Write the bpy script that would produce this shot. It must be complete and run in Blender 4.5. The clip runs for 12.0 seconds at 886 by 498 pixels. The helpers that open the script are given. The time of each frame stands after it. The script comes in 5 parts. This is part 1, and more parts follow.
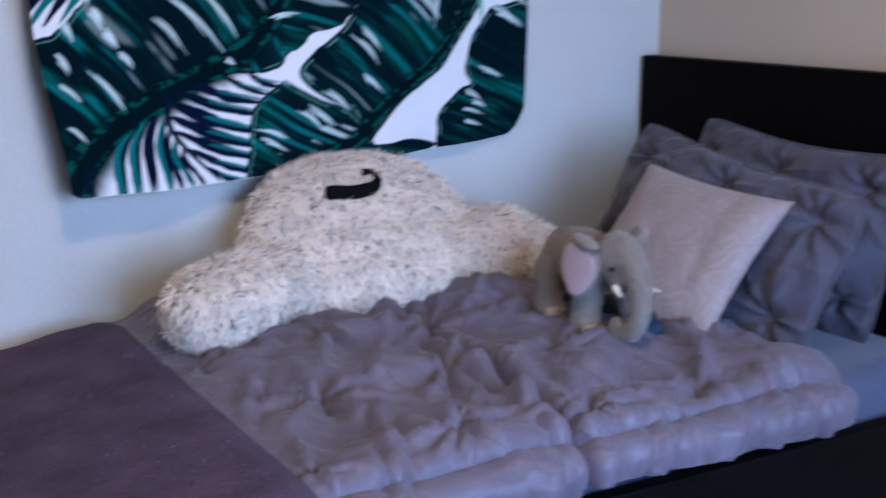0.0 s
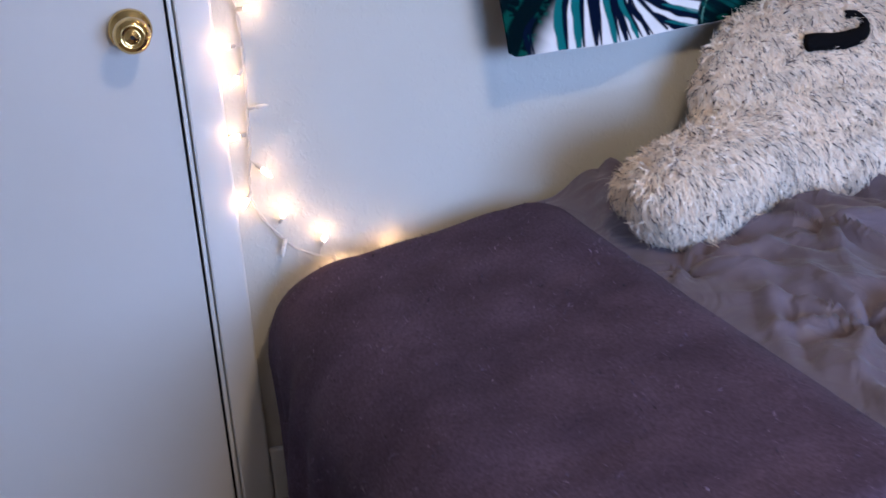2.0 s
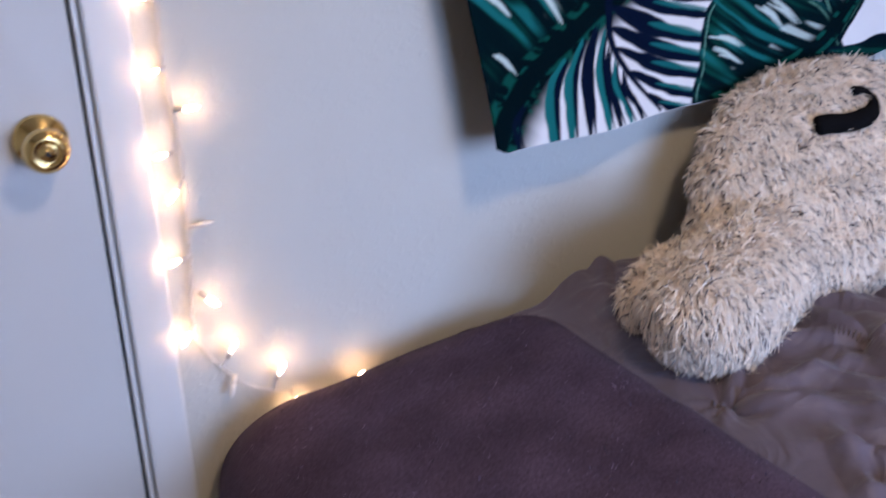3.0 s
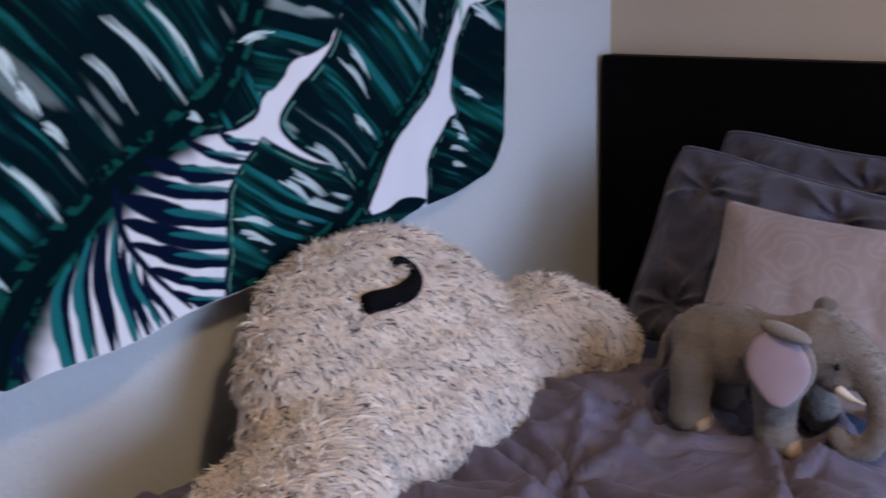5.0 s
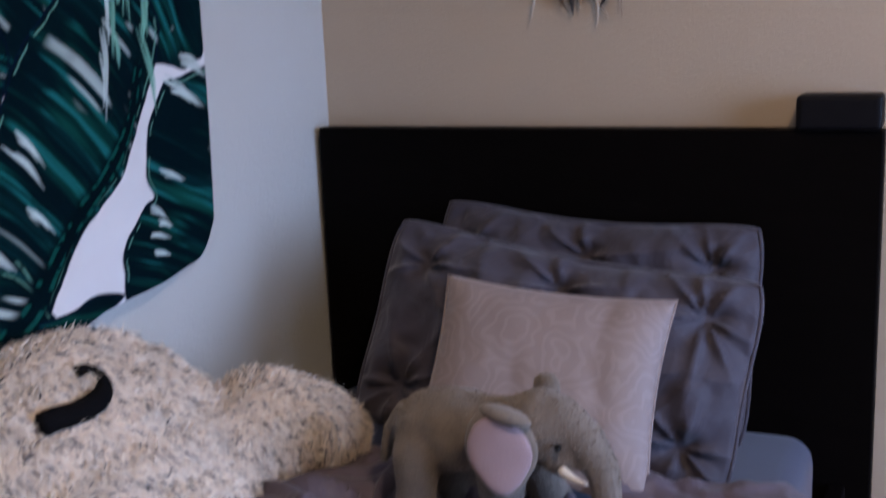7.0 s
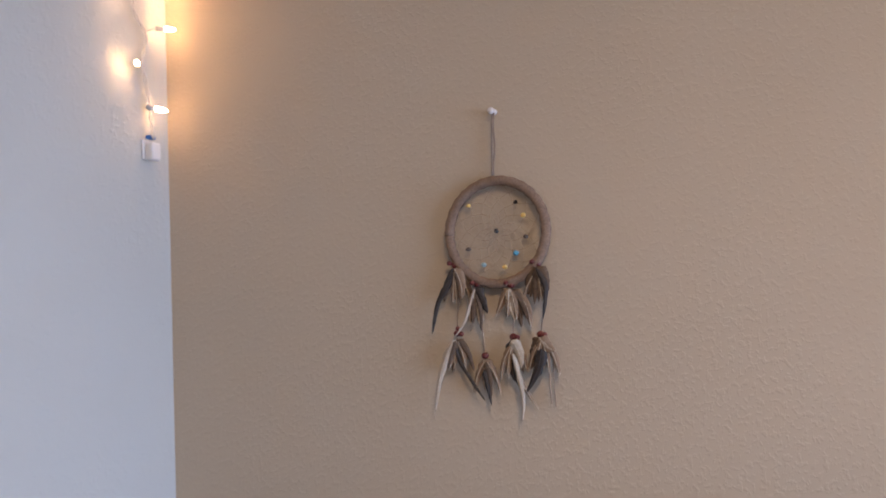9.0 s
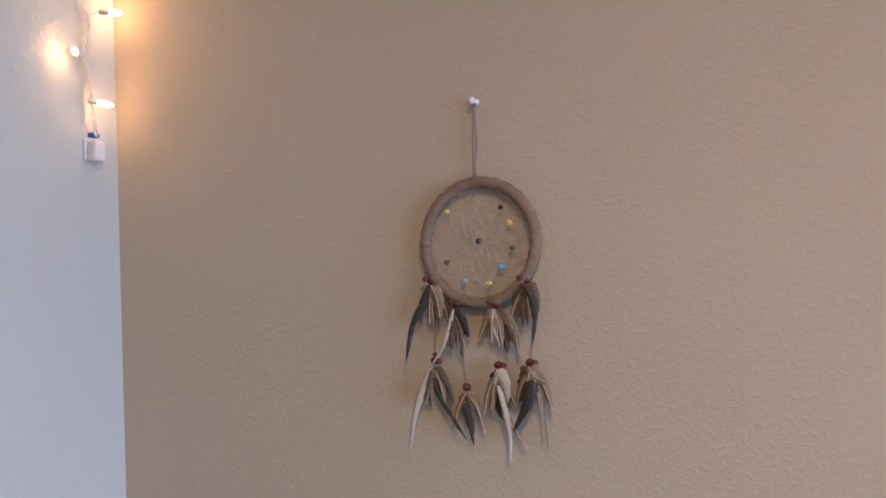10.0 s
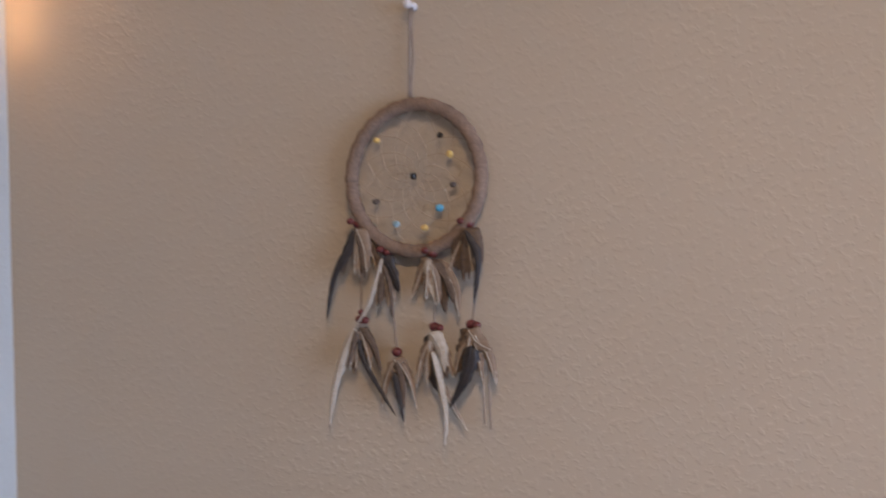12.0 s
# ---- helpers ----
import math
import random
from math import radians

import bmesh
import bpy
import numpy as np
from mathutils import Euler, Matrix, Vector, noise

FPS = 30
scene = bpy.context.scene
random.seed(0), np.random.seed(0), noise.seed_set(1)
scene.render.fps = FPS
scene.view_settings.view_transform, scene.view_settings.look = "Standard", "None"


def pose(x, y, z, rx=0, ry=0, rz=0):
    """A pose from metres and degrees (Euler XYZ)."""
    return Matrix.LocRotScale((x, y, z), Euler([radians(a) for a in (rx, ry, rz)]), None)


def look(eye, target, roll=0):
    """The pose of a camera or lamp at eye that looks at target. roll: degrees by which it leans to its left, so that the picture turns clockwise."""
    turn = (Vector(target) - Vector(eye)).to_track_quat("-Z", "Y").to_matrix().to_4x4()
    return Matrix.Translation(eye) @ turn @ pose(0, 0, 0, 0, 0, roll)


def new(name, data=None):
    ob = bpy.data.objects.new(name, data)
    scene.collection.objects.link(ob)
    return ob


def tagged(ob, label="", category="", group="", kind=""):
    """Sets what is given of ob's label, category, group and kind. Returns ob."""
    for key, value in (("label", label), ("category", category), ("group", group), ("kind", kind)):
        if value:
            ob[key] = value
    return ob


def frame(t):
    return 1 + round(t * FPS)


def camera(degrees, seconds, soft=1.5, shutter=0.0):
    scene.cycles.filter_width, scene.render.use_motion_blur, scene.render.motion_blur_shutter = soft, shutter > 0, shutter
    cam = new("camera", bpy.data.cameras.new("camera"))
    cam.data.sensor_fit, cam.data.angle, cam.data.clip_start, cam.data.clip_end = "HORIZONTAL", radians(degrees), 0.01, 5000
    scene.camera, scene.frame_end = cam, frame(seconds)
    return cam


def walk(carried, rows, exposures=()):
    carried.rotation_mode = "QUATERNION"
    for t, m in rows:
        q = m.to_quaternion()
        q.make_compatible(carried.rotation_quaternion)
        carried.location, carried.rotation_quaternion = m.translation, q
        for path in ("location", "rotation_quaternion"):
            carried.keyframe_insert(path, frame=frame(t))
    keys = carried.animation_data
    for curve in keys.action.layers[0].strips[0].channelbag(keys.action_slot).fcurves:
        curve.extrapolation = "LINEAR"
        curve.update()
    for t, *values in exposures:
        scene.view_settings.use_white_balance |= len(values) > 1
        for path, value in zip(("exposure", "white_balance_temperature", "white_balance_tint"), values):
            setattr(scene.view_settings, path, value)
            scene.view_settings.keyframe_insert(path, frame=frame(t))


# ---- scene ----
cam = camera(43.9, 12.0, soft=1.6, shutter=0.5)
PATH = [
    (0, (-1.962, -2.317, 1.201), (-1.005, -0.619, 0.751), 0.3),
    (0.5, (-1.917, -2.217, 1.175), (-1.225, -0.413, 0.656), 0.0),
    (1, (-1.88, -2.118, 1.192), (-1.446, -0.278, 0.542), -1.7),
    (1.5, (-2.037, -1.969, 1.191), (-1.604, -0.157, 0.463), -2.5),
    (2, (-2.183, -1.787, 1.199), (-1.656, -0.009, 0.449), -3.2),
    (2.5, (-2.259, -1.571, 1.251), (-1.61, 0.152, 0.47), -2.6),
    (2.7, (-2.265, -1.499, 1.269), (-1.569, 0.206, 0.49), -2.5),
    (4.3, (-2.177, -1.194, 1.26), (-0.848, 0.202, 0.728), -1.9),
    (4.5, (-2.164, -1.188, 1.257), (-0.772, 0.152, 0.74), -2.0),
    (5, (-2.139, -1.174, 1.248), (-0.605, 0.007, 0.744), -1.6),
    (5.5, (-2.099, -1.209, 1.237), (-0.49, -0.141, 0.716), -1.7),
    (6, (-2.071, -1.214, 1.221), (-0.401, -0.255, 0.68), -1.8),
    (6.5, (-2.043, -1.195, 1.223), (-0.32, -0.322, 0.704), -1.9),
    (7, (-1.988, -1.192, 1.255), (-0.218, -0.355, 0.847), -2.4),
    (7.5, (-1.883, -1.191, 1.327), (-0.079, -0.368, 1.067), -2.0),
    (7.7, (-1.826, -1.165, 1.35), (-0.008, -0.354, 1.157), -1.4),
    (9.3, (-1.329, -1.1, 1.338), (0.483, -0.274, 1.528), -2.7),
    (9.5, (-1.289, -1.092, 1.353), (0.523, -0.264, 1.534), -3.0),
    (10, (-1.178, -1.094, 1.383), (0.607, -0.206, 1.535), -2.8),
    (10.5, (-1.088, -1.106, 1.384), (0.651, -0.132, 1.542), -2.5),
    (11, (-1.041, -1.105, 1.384), (0.677, -0.093, 1.54), -2.3),
    (11.5, (-0.992, -1.093, 1.393), (0.731, -0.085, 1.51), -2.1),
    (12, (-0.941, -1.065, 1.391), (0.839, -0.155, 1.44), -2.0),
]
walk(cam, [(t, look(eye, target, roll)) for t, eye, target, roll in PATH], exposures=[
    (0.0, 0.02, 6100, 12), (1.5, -0.02, 6200, 12), (2.5, -0.02, 6500, 15), (4.5, -0.22, 6950, 16), (6.5, -0.34, 6500, 16), (7.5, -0.22, 7500, 17), (9.5, 0.12, 7650, 13), (12.0, 0.07, 7550, 13)])

# ---- light ----
world = bpy.data.worlds.new("world")
scene.world = world
world.use_nodes = True
wn = world.node_tree.nodes
sky = wn.new("ShaderNodeTexSky")
sky.sky_type, sky.sun_disc = "NISHITA", False
sky.sun_elevation, sky.sun_rotation = radians(35), radians(160)
world.node_tree.links.new(sky.outputs[0], wn["Background"].inputs[0])
wn["Background"].inputs[1].default_value = 0.1

ROOM_X, ROOM_Y, ROOM_Z = -3.7, -3.1, 2.44
WIN = (-1.75, -0.15, 0.55, 1.70)          # window in the wall opposite the bed: x0, x1, z0, z1
LAMP = (-1.50, -1.45)                     # ceiling light: x, y


def window_lamp(name, energy, colour, tilt):
    """The sky's blue daylight in the window's opening."""
    data = bpy.data.lights.new(name, "AREA")
    data.shape, data.size, data.size_y = "RECTANGLE", WIN[1] - WIN[0], WIN[3] - WIN[2]
    data.energy, data.color, data.spread = energy, colour, radians(135)
    new(name, data).matrix_world = pose((WIN[0] + WIN[1]) / 2, ROOM_Y - 0.01, (WIN[2] + WIN[3]) / 2, 90 + tilt, 0, 0)


def ceiling_lamp(name, energy, colour):
    """The warm bulb of the round ceiling light."""
    data = bpy.data.lights.new(name, "AREA")
    data.shape, data.size = "DISK", 0.26
    data.energy, data.color = energy, colour
    new(name, data).matrix_world = pose(LAMP[0], LAMP[1], ROOM_Z - 0.10, 0, 0, 0)


window_lamp("sky_daylight", 61.0, (0.36, 0.56, 1.0), -26)
ceiling_lamp("ceiling_bulb", 21.0, (1.0, 0.77, 0.54))

# ---- materials ----
def material(name, base, other=None, rough=0.7, metal=0.0, scale=8.0, amount=0.5, bump=0.0, bump_scale=60.0, bump_dist=0.002,
             sheen=0.0, stretch=(1, 1, 1), fine=0.0, coat=0.0, spec=0.5, wrinkle=0.0, wrinkle_scale=16.0):
    """A surface: two colours mixed by a coarse noise, a fine grain, and relief."""
    m = bpy.data.materials.new(name)
    m.use_nodes = True
    nt = m.node_tree
    n, l = nt.nodes, nt.links
    b = n["Principled BSDF"]
    b.inputs["Roughness"].default_value, b.inputs["Metallic"].default_value = rough, metal
    b.inputs["Sheen Weight"].default_value, b.inputs["Coat Weight"].default_value = sheen, coat
    b.inputs["Specular IOR Level"].default_value = spec
    tc, mp = n.new("ShaderNodeTexCoord"), n.new("ShaderNodeMapping")
    mp.inputs["Scale"].default_value = stretch
    l.new(tc.outputs["Object"], mp.inputs["Vector"])
    no = n.new("ShaderNodeTexNoise")
    no.inputs["Scale"].default_value, no.inputs["Detail"].default_value = scale, 5
    l.new(mp.outputs[0], no.inputs["Vector"])
    mix = n.new("ShaderNodeMix")
    mix.data_type = "RGBA"
    mix.inputs["A"].default_value, mix.inputs["B"].default_value = (*base, 1), (*(other or base), 1)
    ramp = n.new("ShaderNodeMapRange")
    ramp.inputs["From Min"].default_value, ramp.inputs["From Max"].default_value = 0.5 - 0.5 * amount, 0.5 + 0.5 * amount
    l.new(no.outputs[0], ramp.inputs["Value"])
    l.new(ramp.outputs[0], mix.inputs["Factor"])
    out = mix.outputs["Result"]
    fn = n.new("ShaderNodeTexNoise")
    fn.inputs["Scale"].default_value, fn.inputs["Detail"].default_value = bump_scale, 4
    l.new(mp.outputs[0], fn.inputs["Vector"])
    if fine:
        hsv = n.new("ShaderNodeHueSaturation")
        mr = n.new("ShaderNodeMapRange")
        mr.inputs["From Min"].default_value, mr.inputs["From Max"].default_value = 0.3, 0.7
        mr.inputs["To Min"].default_value, mr.inputs["To Max"].default_value = 1 - fine, 1 + fine
        l.new(fn.outputs[0], mr.inputs["Value"])
        l.new(mr.outputs[0], hsv.inputs["Value"])
        l.new(out, hsv.inputs["Color"])
        out = hsv.outputs[0]
    l.new(out, b.inputs["Base Color"])
    if bump:
        bp = n.new("ShaderNodeBump")
        bp.inputs["Strength"].default_value, bp.inputs["Distance"].default_value = bump, bump_dist
        l.new(fn.outputs[0], bp.inputs["Height"])
        l.new(bp.outputs[0], b.inputs["Normal"])
        if wrinkle:
            wn_, sub, ab, bw = n.new("ShaderNodeTexNoise"), n.new("ShaderNodeMath"), n.new("ShaderNodeMath"), n.new("ShaderNodeBump")
            wn_.inputs["Scale"].default_value, wn_.inputs["Detail"].default_value, wn_.inputs["Distortion"].default_value = wrinkle_scale, 2.5, 1.6
            sub.operation, sub.inputs[1].default_value, ab.operation = "SUBTRACT", 0.5, "ABSOLUTE"
            l.new(mp.outputs[0], wn_.inputs["Vector"])
            l.new(wn_.outputs[0], sub.inputs[0])
            l.new(sub.outputs[0], ab.inputs[0])
            bw.invert, bw.inputs["Strength"].default_value, bw.inputs["Distance"].default_value = True, wrinkle, 0.03
            l.new(ab.outputs[0], bw.inputs["Height"])
            l.new(bp.outputs[0], bw.inputs["Normal"])
            l.new(bw.outputs[0], b.inputs["Normal"])
    return m


def orange_peel(m, scale, strength, dist):
    """Sprayed wall texture: raised flattened blobs."""
    n, l = m.node_tree.nodes, m.node_tree.links
    tc = n.new("ShaderNodeTexCoord")
    no = n.new("ShaderNodeTexNoise")
    no.inputs["Scale"].default_value, no.inputs["Detail"].default_value = scale, 3
    no.inputs["Distortion"].default_value = 0.25
    l.new(tc.outputs["Object"], no.inputs["Vector"])
    mr = n.new("ShaderNodeMapRange")
    mr.interpolation_type = "SMOOTHSTEP"
    mr.inputs["From Min"].default_value, mr.inputs["From Max"].default_value = 0.5, 0.63
    l.new(no.outputs[0], mr.inputs["Value"])
    bp = n.new("ShaderNodeBump")
    bp.inputs["Strength"].default_value, bp.inputs["Distance"].default_value = strength, dist
    l.new(mr.outputs[0], bp.inputs["Height"])
    l.new(bp.outputs[0], n["Principled BSDF"].inputs["Normal"])
    return m


def emitter(name, colour, strength):
    m = bpy.data.materials.new(name)
    m.use_nodes = True
    b = m.node_tree.nodes["Principled BSDF"]
    b.inputs["Base Color"].default_value = (*colour, 1)
    b.inputs["Emission Color"].default_value = (*colour, 1)
    b.inputs["Emission Strength"].default_value = strength
    return m


def island_material(name, stops, rough=0.8, sheen=0.3, mottle=0.0, mottle_scale=14.0, thin=0.0):
    """Hair: the colour of each strand by chance, from a ramp of (place, colour)."""
    m = bpy.data.materials.new(name)
    m.use_nodes = True
    n, l = m.node_tree.nodes, m.node_tree.links
    b = n["Principled BSDF"]
    b.inputs["Roughness"].default_value, b.inputs["Sheen Weight"].default_value = rough, sheen
    g, r = n.new("ShaderNodeNewGeometry"), n.new("ShaderNodeValToRGB")
    r.color_ramp.interpolation = "CONSTANT"
    els = r.color_ramp.elements
    els[0].position, els[0].color = stops[0][0], (*stops[0][1], 1)
    els[1].position, els[1].color = stops[1][0], (*stops[1][1], 1)
    for p, c in stops[2:]:
        e = els.new(p)
        e.color = (*c, 1)
    l.new(g.outputs["Random Per Island"], r.inputs[0])
    tc, no, mr, hs = n.new("ShaderNodeTexCoord"), n.new("ShaderNodeTexNoise"), n.new("ShaderNodeMapRange"), n.new("ShaderNodeHueSaturation")
    no.inputs["Scale"].default_value, no.inputs["Detail"].default_value = mottle_scale, 6
    mr.inputs["From Min"].default_value, mr.inputs["From Max"].default_value = 0.32, 0.68
    mr.inputs["To Min"].default_value, mr.inputs["To Max"].default_value = 1 - mottle, 1 + mottle
    l.new(tc.outputs["Object"], no.inputs["Vector"])
    l.new(no.outputs[0], mr.inputs["Value"])
    l.new(mr.outputs[0], hs.inputs["Value"])
    l.new(r.outputs[0], hs.inputs["Color"])
    l.new(hs.outputs[0], b.inputs["Base Color"])
    if thin:
        tr, mx = n.new("ShaderNodeBsdfTranslucent"), n.new("ShaderNodeMixShader")
        mx.inputs[0].default_value = thin
        l.new(hs.outputs[0], tr.inputs["Color"])
        l.new(b.outputs[0], mx.inputs[1])
        l.new(tr.outputs[0], mx.inputs[2])
        l.new(mx.outputs[0], n["Material Output"].inputs["Surface"])
    return m


GREY_WALL = orange_peel(material("grey_wall_paint", (0.53, 0.532, 0.498), (0.495, 0.497, 0.465), 0.75, scale=2.5), 75, 0.25, 0.0012)
TAN_WALL = orange_peel(material("tan_wall_paint", (0.53, 0.43, 0.325), (0.495, 0.40, 0.30), 0.75, scale=2.5), 135, 0.18, 0.0014)
CEILING = orange_peel(material("white_ceiling_paint", (0.75, 0.74, 0.72), (0.7, 0.69, 0.67), 0.85, scale=3), 60, 0.5, 0.002)
TRIM = material("white_trim_paint", (0.66, 0.66, 0.65), (0.62, 0.62, 0.61), 0.42, scale=5, bump=0.08, bump_scale=90)
DOOR_PAINT = material("door_paint", (0.57, 0.57, 0.56), (0.54, 0.54, 0.53), 0.45, scale=3, bump=0.1, bump_scale=70)
# near-black that stands for the shade inside the door gap and keyhole
GAP = material("dark_gap", (0.02, 0.02, 0.02), rough=0.9)
CARPET = material("carpet", (0.34, 0.25, 0.17), (0.26, 0.19, 0.13), 0.95, scale=12, bump=0.9, bump_scale=240, bump_dist=0.006, fine=0.35)
BRASS = material("polished_brass", (0.78, 0.56, 0.24), (0.7, 0.48, 0.18), 0.16, metal=1.0, scale=20)
BLACK_WOOD = material("black_brown_veneer", (0.0025, 0.002, 0.002), (0.004, 0.003, 0.003), 0.5, scale=9, stretch=(1, 1, 8), bump=0.12, bump_scale=50, spec=0.03)
BLACK_PLASTIC = material("black_plastic", (0.004, 0.004, 0.006), (0.006, 0.006, 0.008), 0.55, scale=30, bump=0.1, bump_scale=300, spec=0.12)
SHEET = material("blue_grey_sheet", (0.048, 0.060, 0.105), (0.040, 0.050, 0.088), 0.75, scale=6, bump=0.25, bump_scale=500, bump_dist=0.0006, sheen=0.2)
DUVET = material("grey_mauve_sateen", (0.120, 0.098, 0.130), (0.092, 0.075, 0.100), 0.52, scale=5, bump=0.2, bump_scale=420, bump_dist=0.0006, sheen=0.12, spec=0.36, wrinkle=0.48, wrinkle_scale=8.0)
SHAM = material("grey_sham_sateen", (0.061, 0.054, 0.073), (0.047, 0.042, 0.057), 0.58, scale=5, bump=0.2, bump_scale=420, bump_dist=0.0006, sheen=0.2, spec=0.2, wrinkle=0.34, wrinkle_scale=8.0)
PLUSH = material("plum_plush", (0.076, 0.053, 0.086), (0.044, 0.030, 0.050), 0.98, scale=9, amount=0.4, bump=0.5, bump_scale=260, bump_dist=0.002, sheen=0.03, fine=0.3, spec=0.05)
PLUSH_PILE = island_material("plum_plush_pile", [(0.0, (0.022, 0.015, 0.028)), (0.3, (0.070, 0.047, 0.082)), (0.65, (0.108, 0.076, 0.126)), (0.9, (0.170, 0.124, 0.192))], 0.95, 0.06, 0.95, 38.0)
FUR_SKIN = material("cream_fur_backing", (0.86, 0.75, 0.64), (0.74, 0.63, 0.54), 0.95, scale=30, bump=0.6, bump_scale=120, bump_dist=0.004)
FUR = island_material("cream_fur_strands", [(0.0, (0.03, 0.026, 0.036)), (0.085, (0.36, 0.31, 0.29)), (0.12, (0.90, 0.78, 0.66)), (0.5, (0.95, 0.85, 0.74)), (0.8, (0.98, 0.91, 0.82))], mottle=0.10, mottle_scale=25.0, thin=0.25)
HANDLE = material("black_webbing", (0.003, 0.003, 0.004), (0.004, 0.004, 0.005), 0.9, scale=40, bump=0.4, bump_scale=300, bump_dist=0.001, spec=0.08)
ELE_GREY = material("grey_plush", (0.205, 0.170, 0.142), (0.158, 0.131, 0.110), 0.95, scale=28, bump=0.5, bump_scale=260, bump_dist=0.0015, sheen=0.3, fine=0.12)
ELE_PINK = material("dusty_pink_plush", (0.36, 0.26, 0.285), (0.32, 0.23, 0.25), 0.9, scale=25, bump=0.4, bump_scale=260, bump_dist=0.0015, sheen=0.3)
ELE_TUSK = material("ivory_felt", (0.72, 0.66, 0.58), (0.66, 0.6, 0.52), 0.8, scale=60)
ELE_PAD = material("tan_plush", (0.42, 0.30, 0.21), (0.36, 0.26, 0.18), 0.9, scale=60, sheen=0.3)
ELE_EYE = material("black_bead", (0.005, 0.005, 0.006), rough=0.15)
NAVY = material("navy_matte", (0.012, 0.030, 0.062), (0.009, 0.022, 0.045), 0.85, scale=20, bump=0.4, bump_scale=200)
CORD = material("white_cord", (0.62, 0.60, 0.56), (0.55, 0.53, 0.5), 0.5, scale=60)
BULB_LIT = emitter("warm_bulb", (1.0, 0.61, 0.34), 55.0)
SHADE = emitter("lit_white_glass", (1.0, 0.86, 0.70), 3.0)
BULB_OFF = material("clear_bulb", (0.72, 0.70, 0.66), (0.68, 0.66, 0.62), 0.2, scale=80)
CLIP = material("white_plastic", (0.75, 0.73, 0.72), (0.7, 0.68, 0.67), 0.4, scale=50)
BLUE_TAB = material("blue_tab", (0.03, 0.16, 0.5), (0.03, 0.14, 0.45), 0.5, scale=80)
SUEDE = material("brown_suede_wrap", (0.26, 0.17, 0.12), (0.20, 0.13, 0.092), 0.95, scale=60, bump=0.6, bump_scale=350, bump_dist=0.001, fine=0.2)
SUEDE_CORD = material("suede_cord", (0.30, 0.22, 0.17), (0.26, 0.19, 0.145), 0.9, scale=80)
WEB = material("web_thread", (0.42, 0.31, 0.22), (0.36, 0.265, 0.19), 0.8, scale=80)
RED_BEAD = material("red_wooden_bead", (0.16, 0.03, 0.025), (0.12, 0.022, 0.02), 0.35, scale=120)
PIN = material("clear_pin", (0.75, 0.70, 0.68), rough=0.15)
STONES = {"black": material("black_stone_bead", (0.02, 0.015, 0.013), rough=0.3), "yellow": material("yellow_stone_bead", (0.75, 0.50, 0.16), rough=0.35),
          "blue": material("turquoise_stone_bead", (0.07, 0.36, 0.52), rough=0.35), "pale": material("pale_blue_stone_bead", (0.28, 0.42, 0.46), rough=0.35),
          "brown": material("brown_stone_bead", (0.10, 0.07, 0.055), rough=0.35)}
FEATHERS = {"white": material("white_feather", (0.52, 0.44, 0.35), (0.42, 0.34, 0.26), 0.7, scale=90, stretch=(1, 1, 5)),
            "tan": material("tan_feather", (0.30, 0.20, 0.13), (0.20, 0.13, 0.085), 0.75, scale=90, stretch=(1, 1, 5)),
            "grey": material("grey_feather", (0.150, 0.092, 0.056), (0.080, 0.050, 0.033), 0.75, scale=90, stretch=(1, 1, 5)),
            "dark": material("dark_feather", (0.016, 0.012, 0.011), (0.045, 0.030, 0.023), 0.6, scale=90, stretch=(1, 1, 5))}
HEM = material("white_hem", (0.68, 0.67, 0.67), (0.62, 0.61, 0.61), 0.9, scale=60)
GLASS = material("window_glass", (0.9, 0.93, 0.95), rough=0.02)
GLASS.node_tree.nodes["Principled BSDF"].inputs["Transmission Weight"].default_value = 1.0


def rose_fabric():
    """Dusty-pink cushion cloth with a tone-on-tone print of swirling roses."""
    m = material("rose_print_cloth", (0.265, 0.208, 0.203), (0.238, 0.186, 0.18), 0.62, scale=6, bump=0.2, bump_scale=420, bump_dist=0.0006, sheen=0.2)
    n, l = m.node_tree.nodes, m.node_tree.links
    tc = n.new("ShaderNodeTexCoord")
    warp = n.new("ShaderNodeTexNoise")
    warp.inputs["Scale"].default_value = 14
    add = n.new("ShaderNodeMixRGB")
    add.blend_type, add.inputs[0].default_value = "LINEAR_LIGHT", 0.045
    l.new(tc.outputs["Object"], warp.inputs["Vector"])
    l.new(tc.outputs["Object"], add.inputs[1])
    l.new(warp.outputs["Color"], add.inputs[2])
    vo = n.new("ShaderNodeTexVoronoi")
    vo.inputs["Scale"].default_value = 11
    l.new(add.outputs[0], vo.inputs["Vector"])
    si = n.new("ShaderNodeMath")
    si.operation = "MULTIPLY"
    si.inputs[1].default_value = 34
    l.new(vo.outputs["Distance"], si.inputs[0])
    co = n.new("ShaderNodeMath")
    co.operation = "SINE"
    l.new(si.outputs[0], co.inputs[0])
    mr = n.new("ShaderNodeMapRange")
    mr.inputs["From Min"].default_value, mr.inputs["From Max"].default_value = 0.2, 0.7
    mr.inputs["To Max"].default_value = 0.27
    l.new(co.outputs[0], mr.inputs["Value"])
    b = n["Principled BSDF"]
    was = b.inputs["Base Color"].links[0].from_socket
    mix = n.new("ShaderNodeMix")
    mix.data_type = "RGBA"
    mix.inputs["B"].default_value = (0.37, 0.305, 0.29, 1)
    l.new(mr.outputs[0], mix.inputs["Factor"])
    l.new(was, mix.inputs["A"])
    l.new(mix.outputs["Result"], b.inputs["Base Color"])
    return m


ROSE = rose_fabric()


